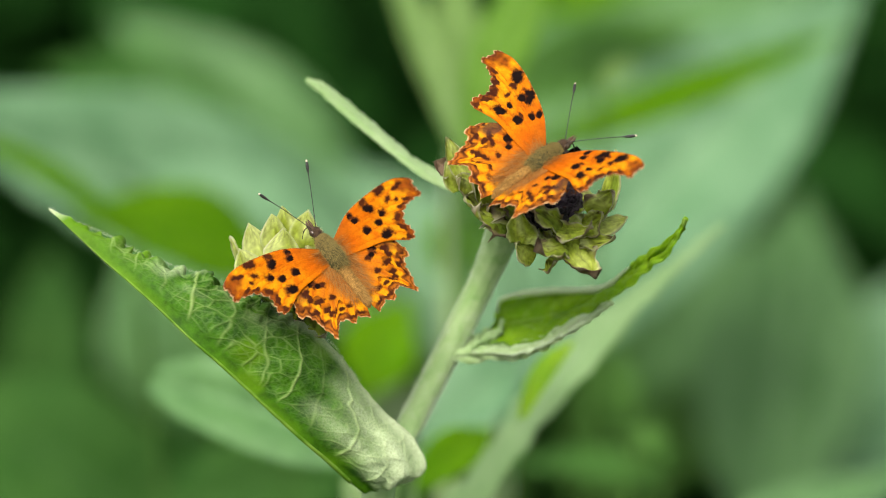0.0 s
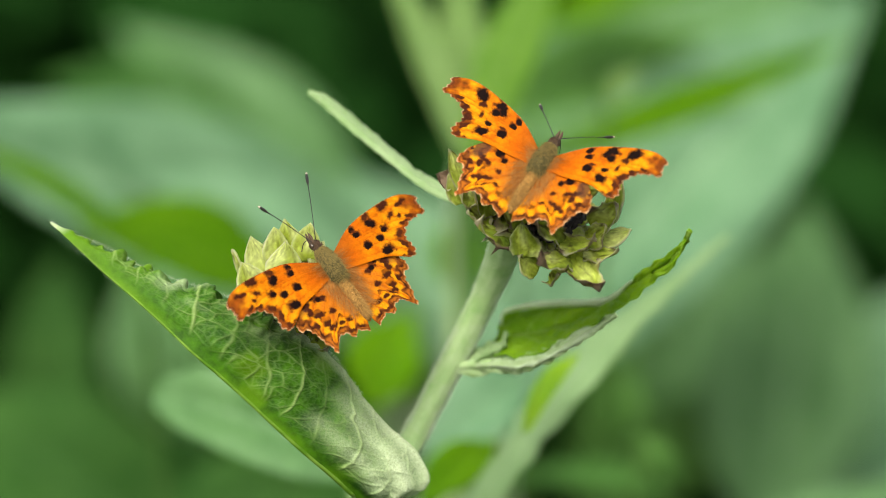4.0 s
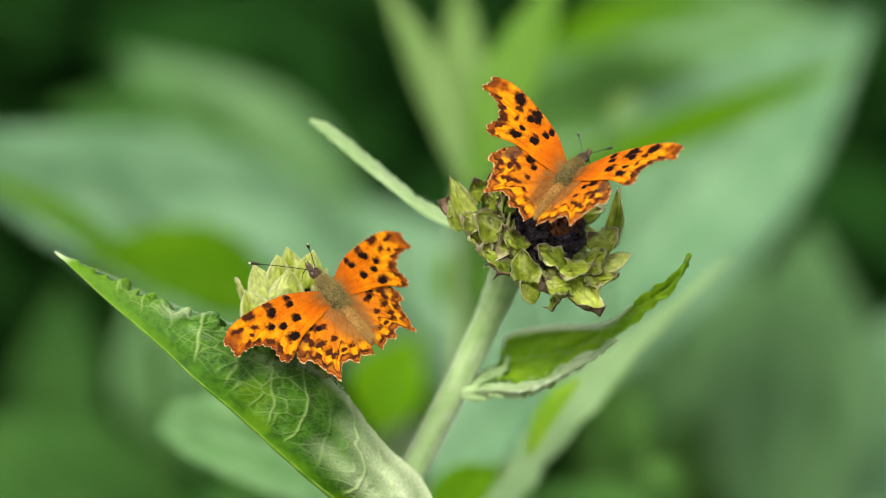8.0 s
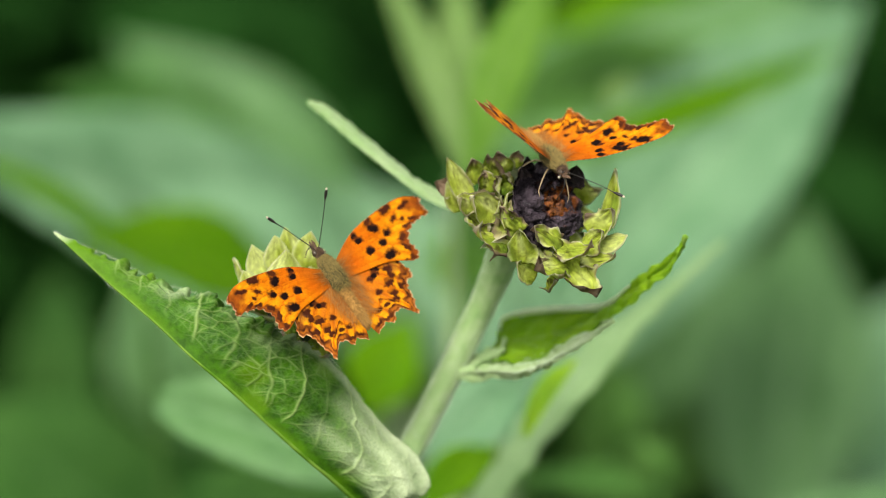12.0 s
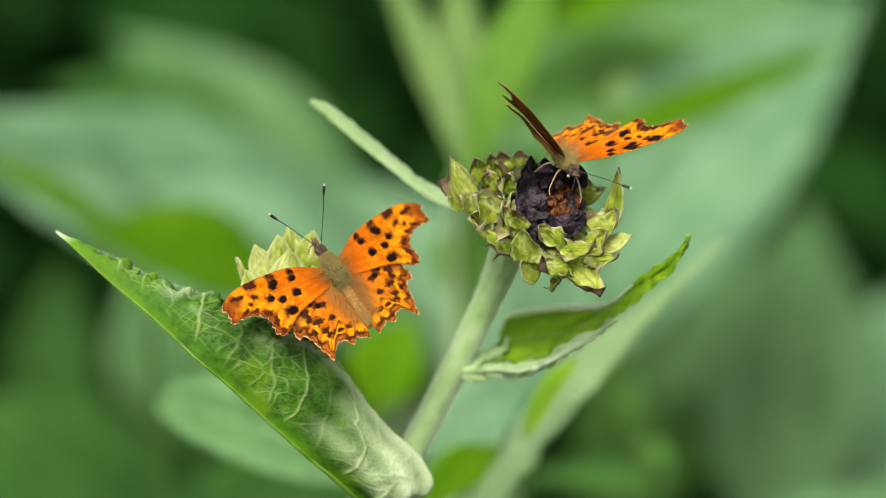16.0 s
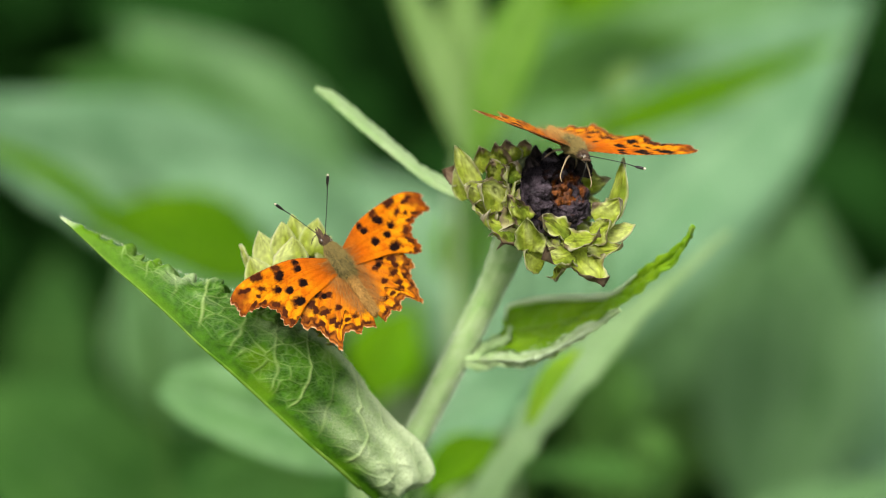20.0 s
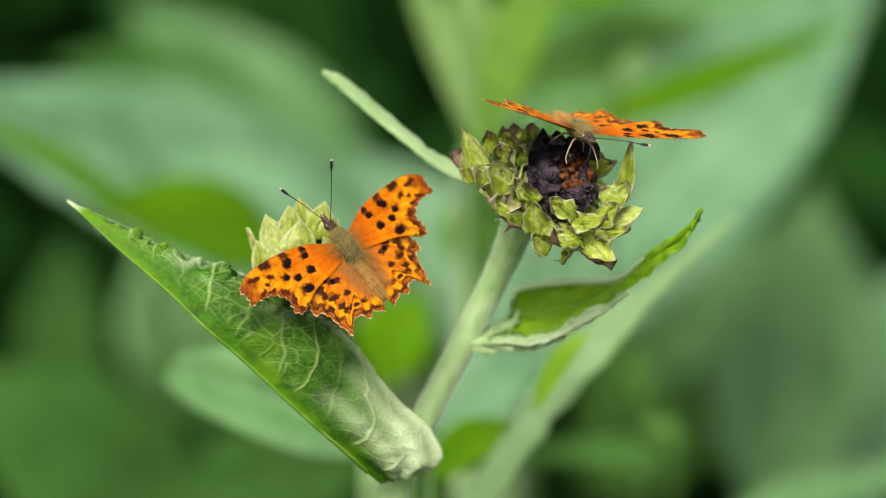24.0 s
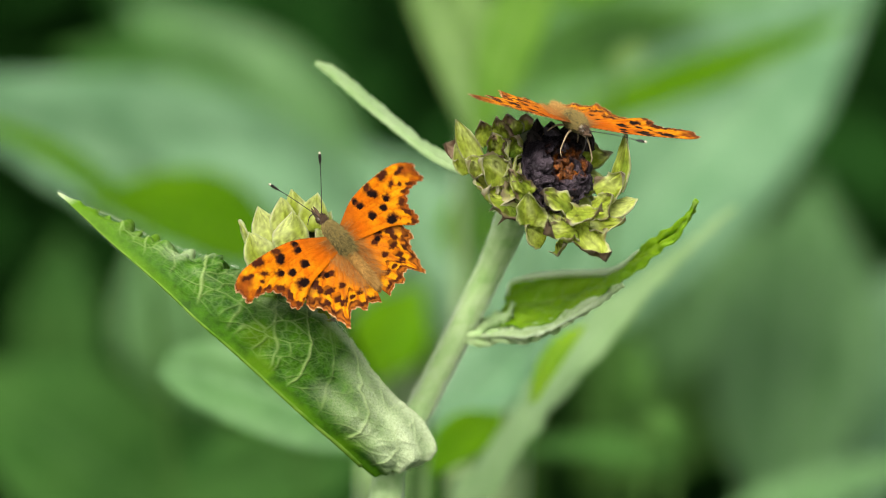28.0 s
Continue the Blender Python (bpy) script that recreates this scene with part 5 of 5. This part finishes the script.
def butterfly(label, seed, antennae, kind):
    b = thing("comma_butterfly", label, "butterfly", group="butterflies on the seed heads")
    spindle("thorax", b, THORAX, [(-2.6, 1.2, 1.0, 0.2), (-1, 2.2, 1.9, 0.2), (1.5, 2.25, 2.0, 0.3), (4.5, 1.85, 1.7, 0.3), (6.2, 1.2, 1.1, 0.2), (6.8, 0.4, 0.4, 0.2)], rough=0.25, label="olive furry thorax")
    spindle("abdomen", b, ABDOMEN, [(-13.4, 0.2, 0.2, -0.4), (-12.4, 0.9, 0.8, -0.3), (-9, 1.3, 1.2, -0.1), (-5, 1.4, 1.3, 0.1), (-1.8, 1.2, 1.1, 0.2)], rough=0.15, label="brown hairy abdomen")
    head = spindle("head", b, BODY_BROWN, [(6.0, 0.5, 0.5, 0.2), (6.8, 1.0, 0.95, 0.2), (7.9, 0.95, 0.85, 0.1), (8.7, 0.5, 0.5, 0.0), (9.0, 0.1, 0.1, 0.0)], rough=0.1)
    for s in (-1, 1):
        spindle("eye", head, EYE, [(7.0, 0.05, 0.05, 0.1), (7.4, 0.55, 0.65, 0.1), (8.0, 0.65, 0.75, 0.1), (8.6, 0.4, 0.5, 0.1), (8.8, 0.05, 0.05, 0.1)], 12).location = (s * 0.75 * MM, -0.2 * MM, 0.0)
        tube("palp", head, BODY_BROWN, [(s * 0.35, 8.6, -0.3), (s * 0.4, 9.8, 0.0), (s * 0.3, 10.9, 0.3)], (0.4, 0.38, 0.08), 8)
    fur_on(b, "thorax_fur", FUR_OLIVE, -2.2, 6.5, 1.95, 0.3, 3200, 1.6, seed)
    fur_on(b, "abdomen_fur", FUR_TAWNY, -12.0, -1.0, 1.2, 0.0, 1900, 1.3, seed + 1)
    fur_on(b, "head_fur", BODY_BROWN, 5.6, 8.6, 0.95, 0.2, 700, 0.9, seed + 2, 0.3)
    wings = {}
    for s in (-1, 1):
        for fore in (True, False):
            ob = link_mesh("forewing" if fore else "hindwing", wing_mesh(fore, s, kind), WING, b, "orange wing with black spots and a ragged brown margin")
            wings[(fore, s)] = ob
            rng = np.random.default_rng(seed + 5 + s + 3 * fore)
            roots, ways = [], []
            for i in range(460 if not fore else 120):
                if fore:
                    y = rng.uniform(-0.4, 3.4)
                    p = np.array([s * rng.uniform(1.0, 3.0), y, 0.5])
                    w = np.array([s * 1.0, 0.35, 0.12])
                else:
                    f = rng.uniform(0, 1)
                    p = np.array([s * (0.8 + rng.uniform(0, 4.6) * (0.9 - f * 0.4)), 0.4 - 10.2 * f, 0.15])
                    w = np.array([s * 0.5, -1.0, 0.06])
                roots.append(p)
                ways.append(w)
            hairs("wing_hairs", ob, FUR_WING, roots, ways, 3.3, 0.036, seed + 9 + s, droop=0.12)
    tube("proboscis", head, ANTENNA, [(0, 8.9, -0.5), (0, 9.8, -1.6), (0, 9.9, -3.6), (0, 9.2, -6.0)], (0.14, 0.12, 0.1, 0.08), 6, "thin dark proboscis")
    feelers = []
    for s, way in zip((-1, 1), antennae):
        d = unit(np.array(way, float))
        e = d * 0.94
        ob = tube("antenna", b, ANTENNA, [(0, 0, 0), d * 4.5 + (0, 0, 0.15), d * 9 + (0, 0, 0.2), d * 12.6], (0.11, 0.085, 0.085, 0.11), 7)
        tube("club", ob, ANTENNA, [d * 12.2, d * 13.2, d * 14.2, d * 14.9], (0.12, 0.33, 0.36, 0.22), 9, "black club of the antenna")
        tube("club_tip", ob, CLUB_TIP, [d * 14.75, d * 15.0, d * 15.25], (0.27, 0.24, 0.05), 8, "pale tip of the club")
        ob.location = (s * 0.55 * MM, 8.4 * MM, 0.7 * MM)
        feelers.append(ob)
    for s in (-1, 1):
        for y, fy, fz, k in ((3.0, 8.0, -6.4, 4.6), (-0.6, -3.5, -6.0, 5.0)):
            tube("leg", b, LEG, [(s * 0.9, y, -1.2), (s * (k * 0.55), y + (fy - y) * 0.35, -2.0), (s * k * 0.85, y + (fy - y) * 0.8, fz * 0.8), (s * k * 0.8, fy, fz)], (0.3, 0.22, 0.15, 0.1), 7)
    return b, wings, feelers


LEFT_ANTENNAE = ((-0.55, 0.83, 0.28), (0.36, 0.86, 0.34))
RIGHT_ANTENNAE = ((-0.62, 0.74, 0.14), (0.62, 0.74, 0.0))
left_fly, left_wings, left_feelers = butterfly("orange comma butterfly with spread wings resting on a pale bud", 21, LEFT_ANTENNAE, "fine")
right_fly, right_wings, right_feelers = butterfly("orange comma butterfly feeding on the opened dark seed head", 57, RIGHT_ANTENNAE, "bold")

# ---- movement ----
# seconds, place (x, y, z), turn (x, y, z), lift of the left and of the right wings, sweep of the forewings; then the tilt of the right wings
RIGHT = [
    (0, 20.9, 18.7, 8.0, -22.6, -35.4, -40.5, 19.9, 20.2, -5.5, 0.0),
    (0.5, 20.9, 19.0, 8.0, -19.3, -38.2, -44.0, 21.8, 21.9, -6.4, 0.0),
    (1, 21.5, 17.4, 8.0, -24.3, -34.0, -43.5, 22.7, 22.8, -6.7, 0.0),
    (1.5, 21.8, 18.7, 8.0, -20.1, -39.5, -44.0, 23.6, 23.6, -6.8, 0.0),
    (2, 20.3, 19.1, 8.0, -27.2, -35.5, -33.7, 26.8, 26.8, -4.7, 0.0),
    (2.5, 19.6, 20.7, 8.0, -20.0, -39.8, -31.3, 22.4, 22.5, -2.4, 0.0),
    (3, 19.7, 21.6, 8.0, -23.8, -29.3, -22.9, 27.1, 27.4, -1.5, 0.0),
    (3.5, 19.9, 20.4, 8.0, -28.4, -24.3, -25.0, 8.9, 9.1, -4.6, 0.0),
    (5.5, 23.4, 23.3, 8.0, -32.4, 8.9, -4.1, 15.4, 15.5, -8.0, 0.0),
    (6, 24.6, 24.3, 8.0, -31.9, 15.6, -2.7, 11.4, 11.7, -1.9, 0.0),
    (6.3, 24.3, 24.3, 8.0, -28.1, 4.7, -2.7, 33.9, 34.0, 0.8, 0.0),
    (6.6, 25.5, 24.2, 8.0, -29.5, 6.0, -10.8, 10.7, 10.6, -0.1, 0.0),
    (7, 25.6, 22.6, 8.0, -35.9, -6.9, -17.9, 14.5, 14.7, -1.4, 0.0),
    (7.3, 25.9, 23.0, 8.0, -40.5, -29.1, -20.3, 35.3, 35.6, -1.4, 0.0),
    (7.6, 25.7, 25.1, 8.0, -40.5, -34.6, -19.4, 30.7, 31.1, -3.6, 0.0),
    (8, 26.3, 23.5, 8.0, -37.6, -24.2, -22.5, 24.7, 25.0, -5.6, 0.0),
    (8.2, 25.7, 22.5, 7.6, -28.4, -45.7, -38.2, 25.7, 25.8, -7.8, 0.0),
    (8.4, 25.7, 22.7, 7.2, -25.1, -47.7, -41.9, 28.3, 28.4, -4.1, 0.0),
    (9, 27.7, 21.8, 6.0, -24.0, -47.1, -62.4, 17.9, 19.1, -7.8, 0.0),
    (9.5, 26.3, 22.2, 5.0, -10.7, -58.6, -78.3, 29.7, 28.6, -3.4, 0.0),
    (10, 24.8, 22.3, 4.0, 11.2, -62.0, -102.4, 41.0, 37.6, -4.1, 0.0),
    (10.6, 24.6, 22.3, 2.5, 37.8, -61.6, -139.2, 27.3, 18.2, -7.5, 0.0),
    (11, 23.9, 23.0, 1.5, 47.8, -55.3, -151.3, 29.0, 16.3, -3.6, 0.0),
    (12, 23.6, 24.6, -1.0, 66.9, -29.8, 169.9, 32.7, 22.6, -13.7, 0.0),
    (12.5, 25.7, 25.0, -1.0, 67.4, -27.4, 170.2, 32.2, 20.0, -15.5, 3.0),
    (14.5, 25.9, 25.0, -1.0, 75.4, -23.8, 165.6, 22.2, 13.3, -11.3, 9.0),
    (15, 25.4, 24.2, -1.0, 75.1, -24.3, 164.2, 18.3, 9.0, -10.6, 9.0),
    (15.5, 26.8, 25.2, -1.0, 77.2, -22.7, 165.0, 16.3, 5.8, -9.0, 9.0),
    (15.7, 25.9, 22.1, -1.0, 78.0, -20.9, 164.9, 17.9, 10.6, -6.1, 9.0),
    (16, 25.9, 23.9, -1.0, 72.4, -22.0, 167.4, 36.7, 30.8, -8.2, 9.0),
    (16.2, 25.1, 25.4, -1.0, 72.1, -20.6, 166.7, 21.7, 16.1, -6.5, 9.0),
    (16.5, 26.3, 25.2, -1.0, 77.0, -26.9, 169.5, 35.2, 32.9, -6.5, 9.0),
    (16.8, 26.3, 24.8, -1.0, 68.6, -20.9, 166.2, 19.8, 13.8, -4.2, 9.0),
    (17, 26.1, 25.2, -1.0, 70.0, -21.3, 165.6, 28.0, 21.6, -8.3, 9.0),
    (17.5, 26.5, 25.3, -1.0, 71.4, -17.7, 164.7, 23.3, 13.1, -5.3, 9.0),
    (17.7, 26.2, 24.9, -1.0, 78.5, -23.8, 166.5, 24.2, 18.2, -8.5, 9.0),
    (18, 26.3, 25.4, -1.0, 73.0, -21.8, 164.5, 23.2, 12.8, -9.1, 9.0),
    (18.5, 26.5, 24.9, -1.0, 74.5, -22.3, 165.3, 19.9, 7.6, -10.2, 9.0),
    (19, 26.3, 24.0, -1.1, 78.1, -22.8, 165.3, 16.6, 7.8, -11.5, 7.0),
    (19.5, 26.4, 23.3, -1.1, 81.2, -24.0, 165.4, 19.6, 10.1, -11.0, 7.0),
    (20, 26.6, 24.6, -1.2, 75.5, -25.3, 168.7, 13.3, 6.6, -12.4, 7.0),
    (21, 26.5, 24.7, -1.2, 75.6, -25.1, 168.9, 13.2, 7.0, -8.4, 7.0),
    (24, 26.3, 24.5, -1.1, 77.1, -22.9, 168.9, 13.2, 4.7, -6.5, 6.0),
    (25, 26.3, 24.8, -1.2, 76.5, -25.7, 167.7, 9.2, -1.8, -10.7, 6.0),
    (25.5, 26.7, 24.5, -1.2, 76.6, -24.4, 167.3, 10.2, -0.4, -9.5, 6.0),
    (28, 26.6, 24.3, -1.3, 76.1, -24.3, 166.4, 9.9, -0.2, -12.3, 6.0),
]
LEFT = [
    (0, -23.9, -2.3, 0.0, -11.7, 32.6, 30.9, 1.5, 1.3, -13.9),
    (0.5, -24.4, -2.0, 0.0, -10.3, 33.1, 31.3, 2.8, 2.7, -15.8),
    (1, -24.4, -2.3, 0.0, -10.9, 33.3, 31.1, 2.3, 2.1, -16.1),
    (1.5, -24.4, -2.2, 0.0, -11.4, 33.4, 30.7, 1.8, 1.7, -16.5),
    (2, -24.4, -2.2, 0.0, -11.2, 33.4, 30.9, -0.4, -0.5, -17.0),
    (2.5, -24.3, -2.3, 0.0, -10.6, 33.7, 31.1, -0.2, -0.4, -17.0),
    (3, -24.3, -2.2, 0.0, -11.1, 33.5, 31.1, 0.2, 0.1, -17.0),
    (3.5, -24.4, -2.3, 0.0, -11.0, 33.3, 31.1, 0.6, 0.5, -17.1),
    (5.5, -24.5, -2.2, 0.0, -10.7, 33.2, 31.6, 3.9, 3.8, -16.7),
    (6, -24.6, -2.3, 0.0, -10.9, 33.0, 32.2, 4.1, 4.0, -16.5),
    (6.5, -24.8, -2.5, 0.0, -10.7, 33.3, 32.9, 5.3, 5.1, -16.3),
    (7, -24.7, -2.5, 0.0, -8.9, 33.8, 33.7, 1.0, 0.8, -16.1),
    (7.5, -24.8, -2.5, 0.0, -10.3, 32.9, 33.5, 3.1, 3.0, -15.9),
    (8, -24.8, -2.2, 0.0, -12.8, 35.5, 32.3, -8.8, -9.1, -15.9),
    (8.5, -25.0, -2.2, 0.0, -8.4, 33.2, 32.8, 14.7, 14.5, -12.9),
    (9, -24.5, -2.2, 0.0, -8.1, 34.0, 33.0, 3.3, 3.1, -13.6),
    (9.5, -24.4, -2.4, 0.0, -8.9, 33.4, 33.2, 3.5, 3.4, -13.9),
    (10, -24.0, -2.2, 0.0, -9.1, 33.7, 32.1, 3.0, 2.9, -13.9),
    (10.5, -24.2, -2.4, 0.0, -9.4, 33.1, 31.5, 3.6, 3.5, -14.0),
    (11, -24.4, -2.2, 0.0, -10.1, 32.7, 31.0, 4.6, 4.5, -14.2),
    (11.5, -24.3, -2.3, 0.0, -10.8, 32.1, 29.6, 5.4, 5.4, -13.9),
    (12, -24.2, -2.4, 0.0, -10.6, 31.0, 28.6, 5.7, 5.8, -13.5),
    (12.5, -24.1, -2.3, 0.0, -9.9, 30.0, 28.4, 6.9, 7.1, -13.6),
    (14.5, -24.6, -1.8, 0.0, -13.1, 28.0, 28.1, -0.3, 0.2, -15.0),
    (15, -24.6, -1.9, 0.0, -13.2, 28.8, 27.6, -3.8, -3.4, -15.0),
    (15.5, -24.3, -1.9, 0.0, -10.5, 27.8, 28.2, -1.0, -0.4, -15.2),
    (16, -24.4, -2.0, 0.0, -11.3, 29.1, 27.8, -2.7, -2.3, -15.4),
    (16.5, -24.2, -2.2, 0.0, -11.0, 29.4, 28.2, -2.1, -1.8, -15.4),
    (17, -24.3, -2.2, 0.0, -10.0, 29.9, 28.6, -2.5, -2.1, -15.7),
    (17.5, -24.3, -2.3, 0.0, -9.5, 30.0, 29.3, -1.9, -1.7, -15.7),
    (18, -24.2, -2.4, 0.0, -9.2, 30.9, 29.5, -3.6, -3.4, -15.6),
    (18.5, -24.3, -2.5, 0.0, -9.6, 31.1, 29.5, -2.7, -2.5, -15.5),
    (19, -24.3, -2.4, 0.0, -9.5, 31.4, 29.7, -2.3, -2.2, -15.7),
    (19.5, -24.1, -2.6, 0.0, -8.8, 31.9, 30.2, -3.1, -3.0, -15.5),
    (20, -24.2, -2.5, 0.0, -9.1, 31.5, 30.2, -2.7, -2.6, -15.6),
    (20.5, -24.2, -2.5, 0.0, -9.2, 31.6, 30.3, -2.5, -2.4, -15.5),
    (21, -24.2, -2.5, 0.0, -8.8, 31.4, 30.3, -2.4, -2.2, -15.6),
    (21.5, -24.0, -2.6, 0.0, -8.7, 32.0, 30.6, -4.0, -3.9, -15.6),
    (23.5, -24.1, -2.8, 0.0, -7.7, 32.4, 32.6, -2.6, -2.6, -15.8),
    (24, -24.3, -2.8, 0.0, -7.6, 32.7, 32.9, -2.7, -2.6, -16.0),
    (24.5, -24.2, -2.9, 0.0, -7.0, 32.4, 33.5, -1.6, -1.5, -15.8),
    (25, -24.2, -2.8, 0.0, -6.6, 33.1, 35.1, -2.8, -2.8, -16.7),
    (25.5, -24.3, -2.7, 0.0, -7.4, 33.0, 35.4, -2.8, -2.8, -16.4),
    (26, -24.2, -2.8, 0.0, -7.7, 32.7, 35.0, -2.6, -2.5, -16.2),
    (26.5, -24.3, -2.9, 0.0, -6.8, 32.8, 36.0, -2.0, -1.9, -16.1),
    (27, -24.2, -2.9, 0.0, -7.6, 32.9, 35.6, -3.6, -3.6, -16.1),
    (27.5, -24.3, -2.9, 0.0, -7.0, 32.6, 35.8, -3.0, -2.9, -16.1),
    (28, -24.3, -2.9, 0.0, -6.8, 32.9, 36.1, -2.0, -2.0, -16.1),
]


# seconds, the ways in which each butterfly holds its left and right antenna
RIGHT_FEELERS = [
    (0, (-0.64, 0.76, 0.14), (0.64, 0.77, 0.00)),
    (2, (-0.64, 0.76, 0.14), (0.64, 0.77, 0.00)),
    (3, (-0.68, 0.72, -0.10), (0.49, 0.78, -0.39)),
    (6, (-0.49, 0.63, -0.61), (0.68, 0.51, -0.53)),
    (8, (-0.53, 0.72, -0.45), (-0.07, 0.81, -0.58)),
    (10, (-0.69, 0.69, -0.22), (0.78, 0.62, 0.00)),
    (11, (-0.64, 0.76, 0.14), (0.64, 0.77, 0.00)),
    (12, (-0.52, 0.85, 0.11), (0.55, 0.79, 0.20)),
    (15, (-0.51, 0.84, 0.16), (0.47, 0.87, 0.13)),
    (18, (-0.51, 0.84, 0.16), (0.43, 0.88, 0.17)),
    (25, (-0.51, 0.83, 0.22), (0.50, 0.85, 0.16)),
    (28, (-0.51, 0.83, 0.22), (0.49, 0.84, 0.20)),
]
LEFT_FEELERS = [
    (0, (-0.53, 0.80, 0.27), (0.36, 0.87, 0.34)),
    (7.4, (-0.53, 0.80, 0.27), (0.36, 0.87, 0.34)),
    (7.8, (-0.61, 0.68, 0.41), (0.25, 0.74, 0.62)),
    (8, (-0.81, 0.58, 0.06), (-0.44, 0.14, 0.89)),
    (8.2, (-0.73, 0.62, 0.28), (-0.52, 0.03, 0.85)),
    (8.4, (-0.69, 0.67, 0.29), (-0.21, 0.38, 0.90)),
    (8.6, (-0.65, 0.68, 0.33), (0.03, 0.55, 0.83)),
    (10, (-0.64, 0.69, 0.34), (0.09, 0.53, 0.84)),
    (12, (-0.60, 0.69, 0.41), (0.22, 0.56, 0.80)),
    (16.5, (-0.59, 0.68, 0.43), (0.20, 0.62, 0.75)),
    (26, (-0.54, 0.74, 0.41), (0.19, 0.64, 0.74)),
    (28, (-0.54, 0.74, 0.41), (0.19, 0.64, 0.74)),
]


def wing_pose(side, fore, lift, sweep, tilt=0.0):
    m = Matrix.Rotation(radians(-lift * side), 4, "Y") @ Matrix.Rotation(radians(tilt), 4, "X")
    if fore:
        pivot = Matrix.Translation((2 * MM * side, 2 * MM, 0))
        m = m @ pivot @ Matrix.Rotation(radians(sweep * side), 4, "Z") @ pivot.inverted()
    return m


def motions():
    for fly, wings, rows in ((left_fly, left_wings, LEFT), (right_fly, right_wings, RIGHT)):
        walk(fly, [(t, LEAN @ pose(x * MM, y * MM, z * MM, rx, ry, rz)) for t, x, y, z, rx, ry, rz, *_ in rows])
        for (fore, side), wing in wings.items():
            walk(wing, [(r[0], wing_pose(side, fore, r[7] if side < 0 else r[8], r[9], r[10] * (1.0 if fore else 0.35) if side > 0 and len(r) > 10 else 0.0)) for r in rows])

    for feelers, ways, rows in ((left_feelers, LEFT_ANTENNAE, LEFT_FEELERS), (right_feelers, RIGHT_ANTENNAE, RIGHT_FEELERS)):
        for i, ob in enumerate(feelers):
            rest, foot = Vector(ways[i]), ob.location.copy()
            walk(ob, [(r[0], Matrix.Translation(foot) @ rest.rotation_difference(Vector(r[1 + i])).to_matrix().to_4x4()) for r in rows])


motions()
